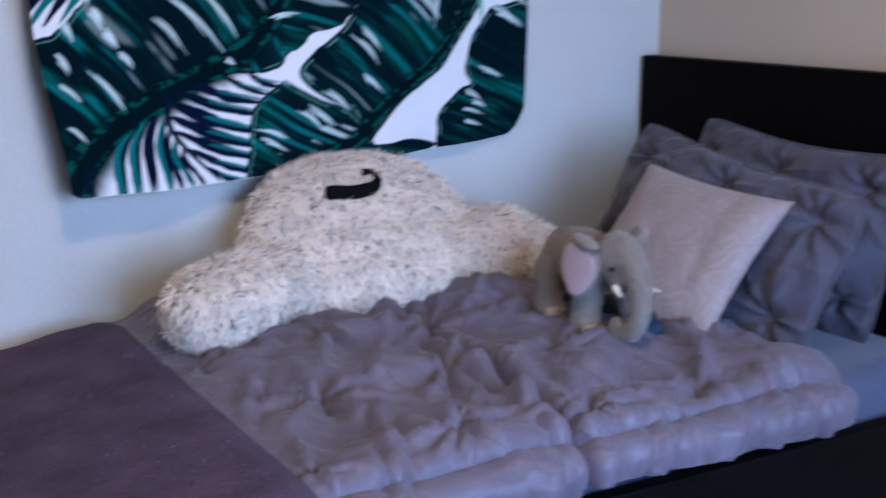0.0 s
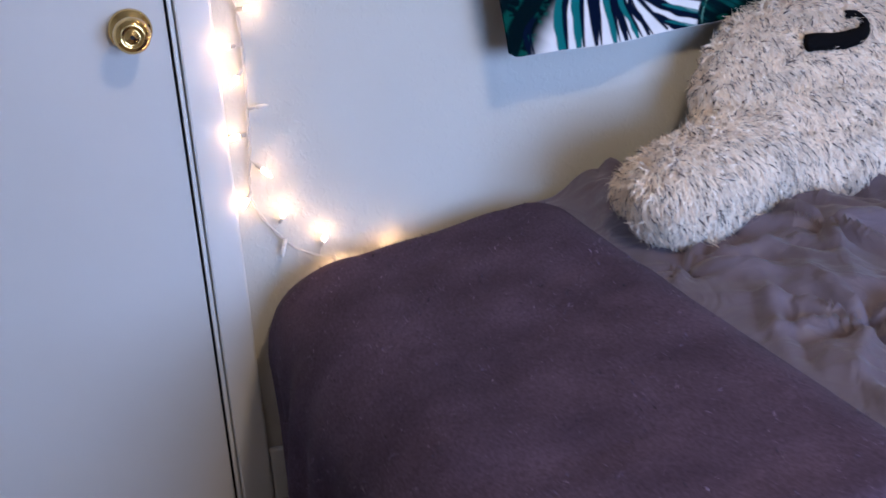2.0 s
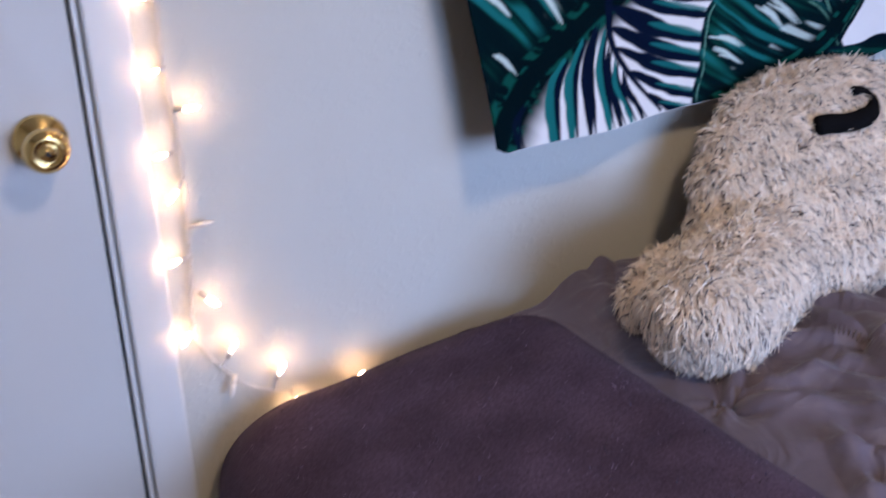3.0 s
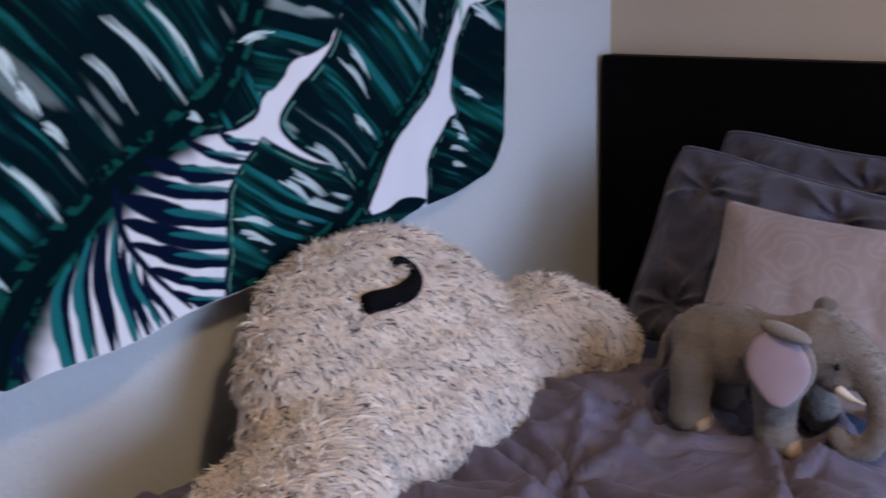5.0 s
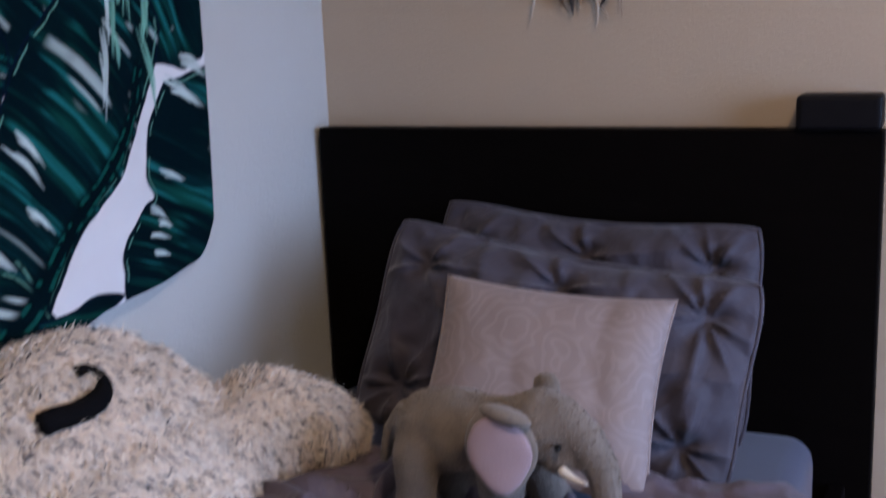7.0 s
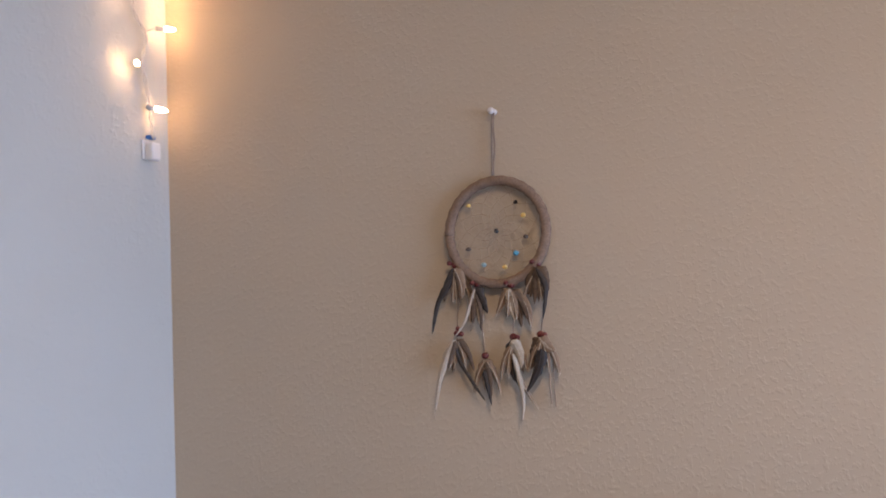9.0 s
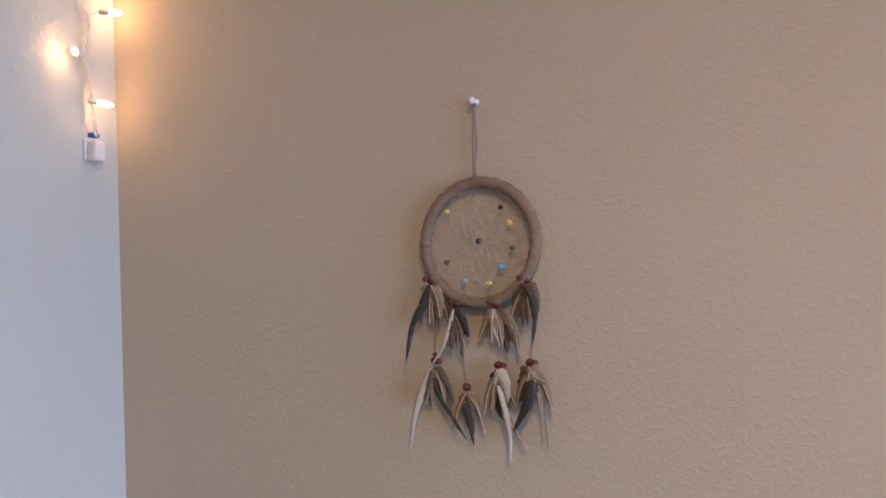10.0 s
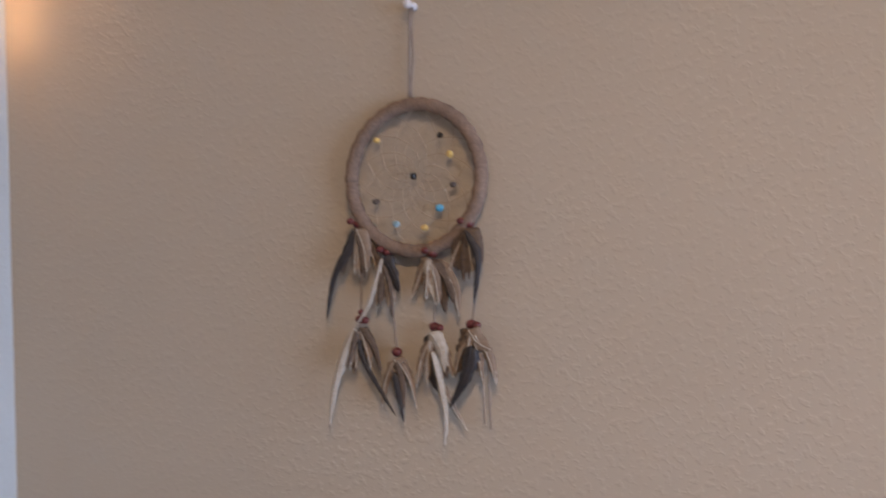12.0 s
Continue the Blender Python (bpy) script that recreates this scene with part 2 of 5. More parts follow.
def print_material():
    m = material("printed_cloth", (1, 1, 1), rough=0.95, bump=0.25, bump_scale=500, bump_dist=0.0006, spec=0.02)
    n, l = m.node_tree.nodes, m.node_tree.links
    at = n.new("ShaderNodeAttribute")
    at.attribute_name = "dye"
    l.new(at.outputs["Color"], n["Principled BSDF"].inputs["Base Color"])
    return m


PRINT = print_material()


# ---- shape helpers ----
def part(name, bm, mat, parent=None, label="", smooth=False, m=None):
    """Links a bmesh or mesh as one object under a thing."""
    me = bm
    if isinstance(bm, bmesh.types.BMesh):
        me = bpy.data.meshes.new(name)
        bmesh.ops.recalc_face_normals(bm, faces=bm.faces[:])
        bm.to_mesh(me)
        bm.free()
    for mt in (mat if isinstance(mat, (list, tuple)) else [mat]):
        me.materials.append(mt)
    if smooth:
        me.polygons.foreach_set("use_smooth", np.ones(len(me.polygons), dtype=bool))
    ob = new(name, me)
    if m is not None:
        ob.matrix_world = m
    if parent is not None:
        ob.parent = parent
    if label:
        ob["label"] = label
    return ob


def thing(name, label, category, at=(0, 0, 0), group="", kind=""):
    ob = new(name)
    ob.location = at
    ob.empty_display_size = 0.05
    return tagged(ob, label, category, group, kind)


def box(x0, x1, y0, y1, z0, z1, bevel=0.0, seg=2, at=(0, 0, 0)):
    bm = bmesh.new()
    bmesh.ops.create_cube(bm, size=1)
    s = Vector((abs(x1 - x0), abs(y1 - y0), abs(z1 - z0)))
    c = Vector(((x0 + x1) / 2, (y0 + y1) / 2, (z0 + z1) / 2)) - Vector(at)
    for v in bm.verts:
        v.co = Vector((v.co.x * s.x, v.co.y * s.y, v.co.z * s.z)) + c
    if bevel:
        bmesh.ops.bevel(bm, geom=bm.edges[:], offset=bevel, segments=seg, affect="EDGES", profile=0.5)
    return bm


def from_arrays(name, verts, faces):
    me = bpy.data.meshes.new(name)
    me.from_pydata([tuple(v) for v in verts], [], faces)
    me.update()
    return me


def sheet_mesh(name, P, wrap=False):
    """A mesh from an array of points of shape (n, m, 3)."""
    n, m = P.shape[:2]
    i = np.arange(n * m).reshape(n, m)
    if wrap:
        i = np.concatenate([i, i[:, :1]], axis=1)
    f = np.stack([i[:-1, :-1], i[1:, :-1], i[1:, 1:], i[:-1, 1:]], axis=-1).reshape(-1, 4)
    return from_arrays(name, P.reshape(-1, 3), f.tolist())


def tube(points, radius, sides=8, taper=None):
    """A round cord along points."""
    pts = [Vector(p) for p in points]
    rings, up = [], Vector((0.31, 0.5, 0.81))
    for k, p in enumerate(pts):
        d = (pts[min(k + 1, len(pts) - 1)] - pts[max(k - 1, 0)]).normalized()
        a = d.cross(up).normalized()
        b = d.cross(a)
        r = radius * (taper[k] if taper else 1)
        rings.append([p + r * (math.cos(t) * a + math.sin(t) * b) for t in np.linspace(0, 2 * math.pi, sides, endpoint=False)])
    bm = bmesh.new()
    vs = [[bm.verts.new(q) for q in ring] for ring in rings]
    for r0, r1 in zip(vs[:-1], vs[1:]):
        for j in range(sides):
            bm.faces.new((r0[j], r0[(j + 1) % sides], r1[(j + 1) % sides], r1[j]))
    bm.faces.new(vs[0][::-1])
    bm.faces.new(vs[-1])
    return bm


def smooth_line(points, per=6):
    """Catmull-Rom through points."""
    p = [Vector(q) for q in points]
    p = [p[0] * 2 - p[1]] + p + [p[-1] * 2 - p[-2]]
    out = []
    for a, b, c, d in zip(p, p[1:], p[2:], p[3:]):
        for t in np.linspace(0, 1, per, endpoint=False):
            out.append(0.5 * ((2 * b) + (c - a) * t + (2 * a - 5 * b + 4 * c - d) * t * t + (3 * b - a - 3 * c + d) * t ** 3))
    return out + [p[-2]]


def ball(bm, c, r, turn=None, sub=2):
    m = Matrix.Translation(c) @ (turn or Matrix()) @ Matrix.Diagonal((*(r if hasattr(r, "__len__") else (r, r, r)), 1))
    return bmesh.ops.create_icosphere(bm, subdivisions=sub, radius=1, matrix=m)["verts"]


def chain(bm, points, radii, steps=5):
    """Balls strung along a line, to be melted together."""
    for (p, q), (r, s) in zip(zip(points, points[1:]), zip(radii, radii[1:])):
        for t in np.linspace(0, 1, steps):
            ball(bm, Vector(p).lerp(Vector(q), t), r + (s - r) * t)


def melt(bm, voxel, rounds=6):
    """Melts overlapping forms into one soft skin."""
    me = bpy.data.meshes.new("melt")
    bm.to_mesh(me)
    bm.free()
    ob = new("melt", me)
    md = ob.modifiers.new("skin", "REMESH")
    md.mode, md.voxel_size = "VOXEL", voxel
    sm = ob.modifiers.new("soft", "SMOOTH")
    sm.iterations, sm.factor = rounds, 0.5
    bpy.context.view_layer.update()
    out = bpy.data.meshes.new_from_object(ob.evaluated_get(bpy.context.evaluated_depsgraph_get()))
    bpy.data.objects.remove(ob)
    bpy.data.meshes.remove(me)
    return out


def hash2(i, j, seed):
    v = np.sin(i * 127.1 + j * 311.7 + seed * 74.7) * 43758.5453
    return v - np.floor(v)


def vnoise(x, y, scale, seed=0, octaves=3):
    """Smooth noise in 0..1 over arrays."""
    total, amp, norm = 0.0, 1.0, 0.0
    for o in range(octaves):
        u, v = x * scale, y * scale
        i, j = np.floor(u), np.floor(v)
        f, g = u - i, v - j
        f, g = f * f * (3 - 2 * f), g * g * (3 - 2 * g)
        s = seed + o * 13
        n = (hash2(i, j, s) * (1 - f) + hash2(i + 1, j, s) * f) * (1 - g) + (hash2(i, j + 1, s) * (1 - f) + hash2(i + 1, j + 1, s) * f) * g
        total, norm = total + n * amp, norm + amp
        amp, scale = amp * 0.5, scale * 2.03
    return total / norm


def ridge(x, y, scale, seed=0):
    """Crease-like noise: sharp valleys between puffs, 0..1."""
    return np.abs(2 * vnoise(x, y, scale, seed, 2) - 1)


def sstep(a, b, x):
    t = np.clip((x - a) / (b - a), 0, 1)
    return t * t * (3 - 2 * t)


def tufts(x, y, spots, depth=0.016, spread=0.085, fold=0.008, seed=3):
    """Pinched tufts: each draws the cloth in and throws a star of folds."""
    h = np.zeros_like(x)
    for k, (a, b) in enumerate(spots):
        dx, dy = x - a, y - b
        r = np.hypot(dx, dy) + 1e-6
        th = np.arctan2(dy, dx)
        h -= depth * np.exp(-(r / (0.32 * spread)) ** 2)
        arms = 5 + (k * 7) % 3
        star = 1 - np.abs(np.sin(th * arms / 2 + k * 1.7 + 0.9 * np.sin(2 * th + k))) ** 0.6
        h += fold * (star - 0.25) * np.exp(-r / spread) * (1 - np.exp(-(r / 0.014) ** 2))
    return h


def fur(name, me, count, length, width, mat, parent, seed=5, flow=(0, -0.25, -0.8), lift=0.55, bend=0.4, tuft=0.02):
    """Strands over a skin: thin two-piece blades that lie along the flow."""
    rng = np.random.default_rng(seed)
    me.calc_loop_triangles()
    co = np.empty(len(me.vertices) * 3)
    me.vertices.foreach_get("co", co)
    co = co.reshape(-1, 3)
    tri = np.empty(len(me.loop_triangles) * 3, dtype=np.int32)
    me.loop_triangles.foreach_get("vertices", tri)
    tri = tri.reshape(-1, 3)
    a, b, c = co[tri[:, 0]], co[tri[:, 1]], co[tri[:, 2]]
    cr = np.cross(b - a, c - a)
    area = np.linalg.norm(cr, axis=1)
    pick = rng.choice(len(tri), count, p=area / area.sum())
    u, v = rng.random(count), rng.random(count)
    s = u + v > 1
    u[s], v[s] = 1 - u[s], 1 - v[s]
    p = a[pick] + u[:, None] * (b - a)[pick] + v[:, None] * (c - a)[pick]
    n = cr[pick] / area[pick][:, None]
    cell = np.floor(p / tuft)
    lean = np.stack([np.sin(cell @ np.array(k)) for k in ((12.9, 78.2, 37.7), (39.3, 11.1, 83.2), (73.1, 52.2, 9.1))], axis=1)
    f = np.array(flow)[None] + bend * lean + 0.28 * rng.normal(size=(count, 3))
    f -= (f * n).sum(1)[:, None] * n
    L = length * (0.55 + 0.75 * rng.random(count))[:, None]
    d = n * lift + f
    d /= np.linalg.norm(d, axis=1)[:, None]
    d2 = n * lift * 0.25 + f
    d2 /= np.linalg.norm(d2, axis=1)[:, None]
    side = np.cross(d, n + 0.5 * rng.normal(size=(count, 3)))
    side /= np.linalg.norm(side, axis=1)[:, None] + 1e-9
    w = width * (0.6 + 0.8 * rng.random(count))[:, None]
    mid = p + d * L * 0.5
    tip = mid + d2 * L * 0.55
    V = np.stack([p - side * w - 0.003 * n, p + side * w - 0.003 * n, mid + side * w * 0.8, mid - side * w * 0.8, tip], axis=1).reshape(-1, 3)
    k = np.arange(count) * 5
    faces = np.stack([k, k + 1, k + 2, k + 3], axis=1).tolist() + np.stack([k + 3, k + 2, k + 4], axis=1).tolist()
    return part(name, from_arrays(name, V, faces), mat, parent)


# ---- room ----
floor_ob = tagged(part("floor", box(ROOM_X - 0.1, 0.1, ROOM_Y - 0.1, 0.12, -0.1, 0), CARPET), "beige cut-pile carpet floor", "floor", kind="structure")
tagged(part("ceiling", box(ROOM_X - 0.1, 0.1, ROOM_Y - 0.1, 0.12, ROOM_Z, ROOM_Z + 0.1), CEILING), "white textured ceiling", "ceiling", kind="structure")
tagged(part("wall_east", box(0, 0.1, ROOM_Y, 0, 0, ROOM_Z), TAN_WALL), "tan painted wall with orange-peel texture", "wall", kind="structure")
tagged(part("wall_west", box(ROOM_X - 0.1, ROOM_X, ROOM_Y, 0, 0, ROOM_Z), GREY_WALL), "plain light grey painted wall", "wall", kind="structure")


def wall_with_hole(y0, y1, hx0, hx1, hz0, hz1):
    bm = bmesh.new()
    for a, b, c, d in ((ROOM_X, hx0, 0, ROOM_Z), (hx1, 0, 0, ROOM_Z), (hx0, hx1, hz1, ROOM_Z), (hx0, hx1, 0, hz0)):
        if d - c < 1e-4:
            continue
        s = box(a, b, y0, y1, c, d)
        me = bpy.data.meshes.new("piece")
        s.to_mesh(me)
        s.free()
        bm.from_mesh(me)
        bpy.data.meshes.remove(me)
    return bm


DOOR_X1, DOOR_X0, DOOR_H = -2.081, -2.85, 2.03
tagged(part("wall_north", wall_with_hole(0, 0.12, DOOR_X0 - 0.01, DOOR_X1 + 0.008, 0, DOOR_H + 0.01), GREY_WALL), "light grey painted wall behind the bed", "wall", kind="structure")
tagged(part("wall_south", wall_with_hole(ROOM_Y - 0.12, ROOM_Y, *WIN), GREY_WALL), "light grey painted wall with a window", "wall", kind="structure")

win = thing("window_1", "white framed window letting in daylight", "window", ((WIN[0] + WIN[1]) / 2, ROOM_Y - 0.06, WIN[2]), kind="structure")
wx, wz = (WIN[1] - WIN[0]) / 2, WIN[3] - WIN[2]
for a, b, c, d in ((-wx, wx, 0, 0.05), (-wx, wx, wz - 0.05, wz), (-wx, -wx + 0.05, 0.05, wz - 0.05), (wx - 0.05, wx, 0.05, wz - 0.05), (-0.025, 0.025, 0.05, wz - 0.05)):
    part("window_frame", box(a, b, -0.05, 0.0, c, d, 0.004), TRIM, win)
part("window_sill", box(-wx - 0.04, wx + 0.04, 0.062, 0.13, -0.03, 0.0, 0.006), TRIM, win)
for a, b in ((-wx + 0.05, -0.025), (0.025, wx - 0.05)):
    pane = part("pane", box(a, b, -0.04, -0.034, 0.05, wz - 0.05), GLASS, win)
    pane.visible_shadow = False

# door, its casing and the baseboards
door = thing("door_1", "flat white painted door with a brass knob, closed", "door", (DOOR_X1, 0, 0), kind="structure")
part("door_leaf", box(DOOR_X0, DOOR_X1 - 0.004, 0.0, 0.036, 0.012, DOOR_H, 0.003, at=(DOOR_X1, 0, 0)), DOOR_PAINT, door)
# the gap's shade, put in as a near-black strip
part("gap_shade", box(DOOR_X1 - 0.003, DOOR_X1 + 0.007, 0.012, 0.10, 0.0, DOOR_H + 0.006, at=(DOOR_X1, 0, 0)), GAP, door, "near-black strip painted as the shade in the gap at the door's edge")


def lathe(profile, sides=28):
    """Turned form about -y: (radius, distance from the wall)."""
    P = np.array([[(r * math.cos(t), -h, r * math.sin(t)) for t in np.linspace(0, 2 * math.pi, sides, endpoint=False)] for r, h in profile])
    return sheet_mesh("turned", P, wrap=True)


part("knob", lathe([(0.0, 0.0), (0.033, 0.0), (0.034, 0.003), (0.031, 0.008), (0.016, 0.011), (0.0125, 0.016), (0.0125, 0.030), (0.020, 0.036), (0.0265, 0.043), (0.0285, 0.052),
                           (0.0265, 0.060), (0.020, 0.0655), (0.015, 0.067), (0.0145, 0.0655), (0.009, 0.0655), (0.0085, 0.068), (0.0, 0.069)]), BRASS, door, "shiny brass door knob with a round rose", smooth=True, m=pose(-2.141 - DOOR_X1, -0.001, 0.898))
part("keyhole", lathe([(0.0, 0.0), (0.0035, 0.0), (0.0035, 0.002), (0.0, 0.002)], 10), GAP, door, m=pose(-2.141 - DOOR_X1, -0.069, 0.898))


def casing(x0, x1, z0, z1, name="trim"):
    """Moulded casing with an inner bead."""
    bm = box(x0, x1, -0.015, -0.0005, z0, z1, 0.004)
    return tagged(part(name, bm, TRIM), "white painted door casing", "trim", kind="structure")


casing(DOOR_X1 + 0.010, -2.014, 0.0, DOOR_H + 0.07)
casing(DOOR_X0 - 0.075, DOOR_X0 - 0.012, 0.0, DOOR_H + 0.07)
casing(DOOR_X0 - 0.012, DOOR_X1 + 0.010, DOOR_H + 0.008, DOOR_H + 0.07)
tagged(part("trim", box(DOOR_X1 + 0.0005, DOOR_X1 + 0.0072, -0.006, 0.03, 0.0, DOOR_H + 0.006, 0.001), TRIM), "thin white door stop beside the gap", "trim", kind="structure")
tagged(part("baseboard", box(-2.0125, -0.002, -0.014, -0.0005, 0.0, 0.11, 0.004), TRIM), "white painted baseboard along the bed wall", "baseboard", kind="structure")
tagged(part("baseboard", box(-0.014, -0.0005, ROOM_Y + 0.002, -0.016, 0.0, 0.11, 0.004), TRIM), "white painted baseboard below the tan wall", "baseboard", kind="structure")
tagged(part("baseboard", box(ROOM_X + 0.002, DOOR_X0 - 0.077, -0.014, -0.0005, 0.0, 0.11, 0.004), TRIM), "white painted baseboard beyond the door", "baseboard", kind="structure")

fixture = thing("ceiling_light", "round flush ceiling light with a white glass shade, lit", "ceiling light", (LAMP[0], LAMP[1], ROOM_Z))
for name, prof, mat in (("base", ((0.0, 0.0), (0.155, 0.0), (0.16, 0.012), (0.15, 0.03), (0.0, 0.03)), TRIM), ("shade", ((0.145, 0.031), (0.148, 0.05), (0.12, 0.075), (0.07, 0.088), (0.0, 0.092)), SHADE)):
    P = np.array([[(r * math.cos(t), r * math.sin(t), -h) for t in np.linspace(0, 2 * math.pi, 36, endpoint=False)] for r, h in prof])
    part(name, sheet_mesh(name, P, wrap=True), mat, fixture, smooth=True)

switch = thing("light_switch", "white plastic wall switch plate beside the string lights", "light switch", (-1.858, 0, 1.134))
part("plate", box(-0.035, 0.035, -0.006, -0.0005, -0.0575, 0.0575, 0.002), CLIP, switch)
part("toggle", box(-0.005, 0.005, -0.017, -0.0062, -0.006, 0.012, 0.0015), CLIP, switch)

# ---- bed ----
BED_Y0, BED_Y1 = -1.086, -0.013
bed = thing("bed_frame", "black-brown wooden single bed frame with a tall plain headboard", "bed", (-1.0, -0.54, 0))


def bpart(name, *dims, bevel=0.004, label=""):
    return part(name, box(*dims, bevel, at=(-1.0, -0.54, 0)), BLACK_WOOD, bed, label)


bpart("headboard", -0.064, -0.016, BED_Y0, BED_Y1, 0.0, 1.050)
bpart("side_rail", -1.92, -0.066, -1.045, -1.015, 0.13, 0.425)
bpart("side_rail", -1.92, -0.066, -0.046, -0.016, 0.13, 0.375)
bpart("footboard", -1.935, -1.922, -1.045, -0.04, 0.0, 0.36)
bpart("slat_base", -1.92, -0.066, -1.014, -0.047, 0.26, 0.285)
bpart("leg", -1.05, -0.99, -1.01, -0.95, 0.0, 0.259)

mat_bm = box(-1.90, -0.07, -0.995, -0.05, 0.286, 0.503, 0.045, 5)
for v in mat_bm.verts:
    if v.co.z > 0.35:
        v.co.z += 0.020 - 0.065 * (-v.co.x / 1.95)
mattress = tagged(part("mattress", mat_bm, SHEET, smooth=True), "single mattress in a smooth blue-grey fitted sheet", "mattress")

speaker = thing("speaker", "small black rounded box speaker on top of the headboard", "speaker", (-0.045, -1.015, 1.0502))
part("body", box(-0.036, 0.036, -0.0675, 0.0675, 0.0, 0.058, 0.008, 3), BLACK_PLASTIC, speaker)
part("grille", box(-0.0375, -0.0362, -0.058, 0.058, 0.008, 0.050, 0.0), BLACK_PLASTIC, speaker)


# duvet
def bed_top(x):
    return 0.538 - 0.062 * sstep(-1.40, -1.90, x)


DUV_TUFTS = [(-0.573 - 0.24 * i - (0.12 if j % 2 else 0), -0.196 - 0.26 * j) for i in range(4) for j in range(4)]


def duvet_mesh():
    nx, ns = 380, 300
    X = np.linspace(-1.72, -0.40, nx)[:, None] * np.ones((1, ns))
    S = np.linspace(0.0, 1.045, ns)[None] * np.ones((nx, 1))
    turn, r = 0.945, 0.055
    arc = r * math.pi / 2
    a = np.clip((S - turn) / r, 0, math.pi / 2)
    down = np.maximum(S - turn - arc, 0)
    Y = -0.06 - np.minimum(S, turn) - r * np.sin(a)
    Z = bed_top(X) - r * (1 - np.cos(a)) - down
    ny, nz = -np.sin(a), np.cos(a)
    F = -0.06 - S                                           # the cloth laid flat
    wx, wf = X + 0.05 * (vnoise(X, S, 5, 31) - 0.5), F + 0.05 * (vnoise(X, S, 5, 32) - 0.5)
    # puffed lozenges between the pinches
    p1, p2 = (wx + 0.813) / 0.24 + (wf + 0.456) / 0.52, (wx + 0.813) / 0.24 - (wf + 0.456) / 0.52
    d1, d2 = np.abs(p1 - np.round(p1)), np.abs(p2 - np.round(p2))
    h = 0.010 * (vnoise(X, S, 3.0, 8) - 0.5)
    # taut folds that run from pinch to pinch, broken here and there
    for d, q, sd in ((d1, p2, 50), (d2, p1, 61)):
        on = sstep(0.35, 0.6, vnoise(X, S, 4.5, sd))
        h = h + 0.012 * on * np.exp(-d / 0.045) - 0.006 * on * np.exp(-((d - 0.10) / 0.05) ** 2)
    # loose drapes, long and sharp-edged
    for k, (u, v, sc, amp) in enumerate(((0.9, 0.35, 4.0, 0.018), (0.3, -0.8, 3.6, 0.016), (1.0, -0.5, 8.0, 0.009), (0.6, 0.9, 11.0, 0.006))):
        line = 1 - ridge(u * wx + v * wf, 0.45 * (u * wf - v * wx), sc, 70 + 5 * k)
        h = h + 1.35 * amp * (line ** 2.2 - 0.35)
    h = h + 0.012 * (vnoise(X, S, 6.0, 11) - 0.5) + tufts(X, F, DUV_TUFTS, 0.018, 0.12, 0.046) * sstep(1.0, 0.9, S)
    seam = X + 0.962 - 0.075 * (F + 0.35) + 0.016 * (vnoise(X * 0, S, 7.0, 3) - 0.5)
    h += 0.020 * np.exp(-((seam + 0.016) / 0.016) ** 2) - 0.060 * np.exp(-((seam - 0.012) / 0.015) ** 2) + 0.016 * np.exp(-((seam - 0.042) / 0.018) ** 2)
    h += 0.045 * np.exp(-(((X + 0.74) / 0.13) ** 2 + ((Y + 0.33) / 0.12) ** 2)) + 0.012 * np.exp(-(((X + 0.55) / 0.1) ** 2 + ((Y + 0.9) / 0.2) ** 2))
    keep = sstep(-1.47, -1.38, X)
    h = h * keep + (1 - keep) * -0.012
    h += (0.005 * np.sin(X * 19 + 2.4 * np.sin(X * 7)) - 0.020 * np.exp(-((S - 0.98) / 0.014) ** 2) + 0.014 * np.exp(-((S - 1.015) / 0.02) ** 2)) * sstep(0.91, 0.97, S) * keep
    roll = np.clip((X + 0.47) / 0.07, 0, 1)
    h -= 0.052 * (1 - np.sqrt(np.clip(1 - roll ** 2, 0, 1)))
    P = np.stack([X + 0.03 * (vnoise(X * 0 + 2, S, 4.0, 9) - 0.5) * sstep(-0.6, -0.42, X), Y + ny * h, Z + nz * h], axis=-1)
    return sheet_mesh("duvet", P)


duvet = part("duvet", duvet_mesh(), DUVET, smooth=True)
sol = duvet.modifiers.new("thick", "SOLIDIFY")
sol.thickness, sol.offset = 0.022, 0.0
part("hem", tube([duvet.data.vertices[i].co.copy() for i in range(379 * 300, 380 * 300, 3)], 0.006, 6), DUVET, duvet, "stitched head edge", smooth=True)
part("hem", tube([duvet.data.vertices[i * 300 + 299].co.copy() for i in range(80, 380, 3)], 0.006, 6), DUVET, duvet, "stitched side edge", smooth=True)
tagged(duvet, "rumpled grey-mauve pinch-pleated duvet spread on the bed", "duvet")


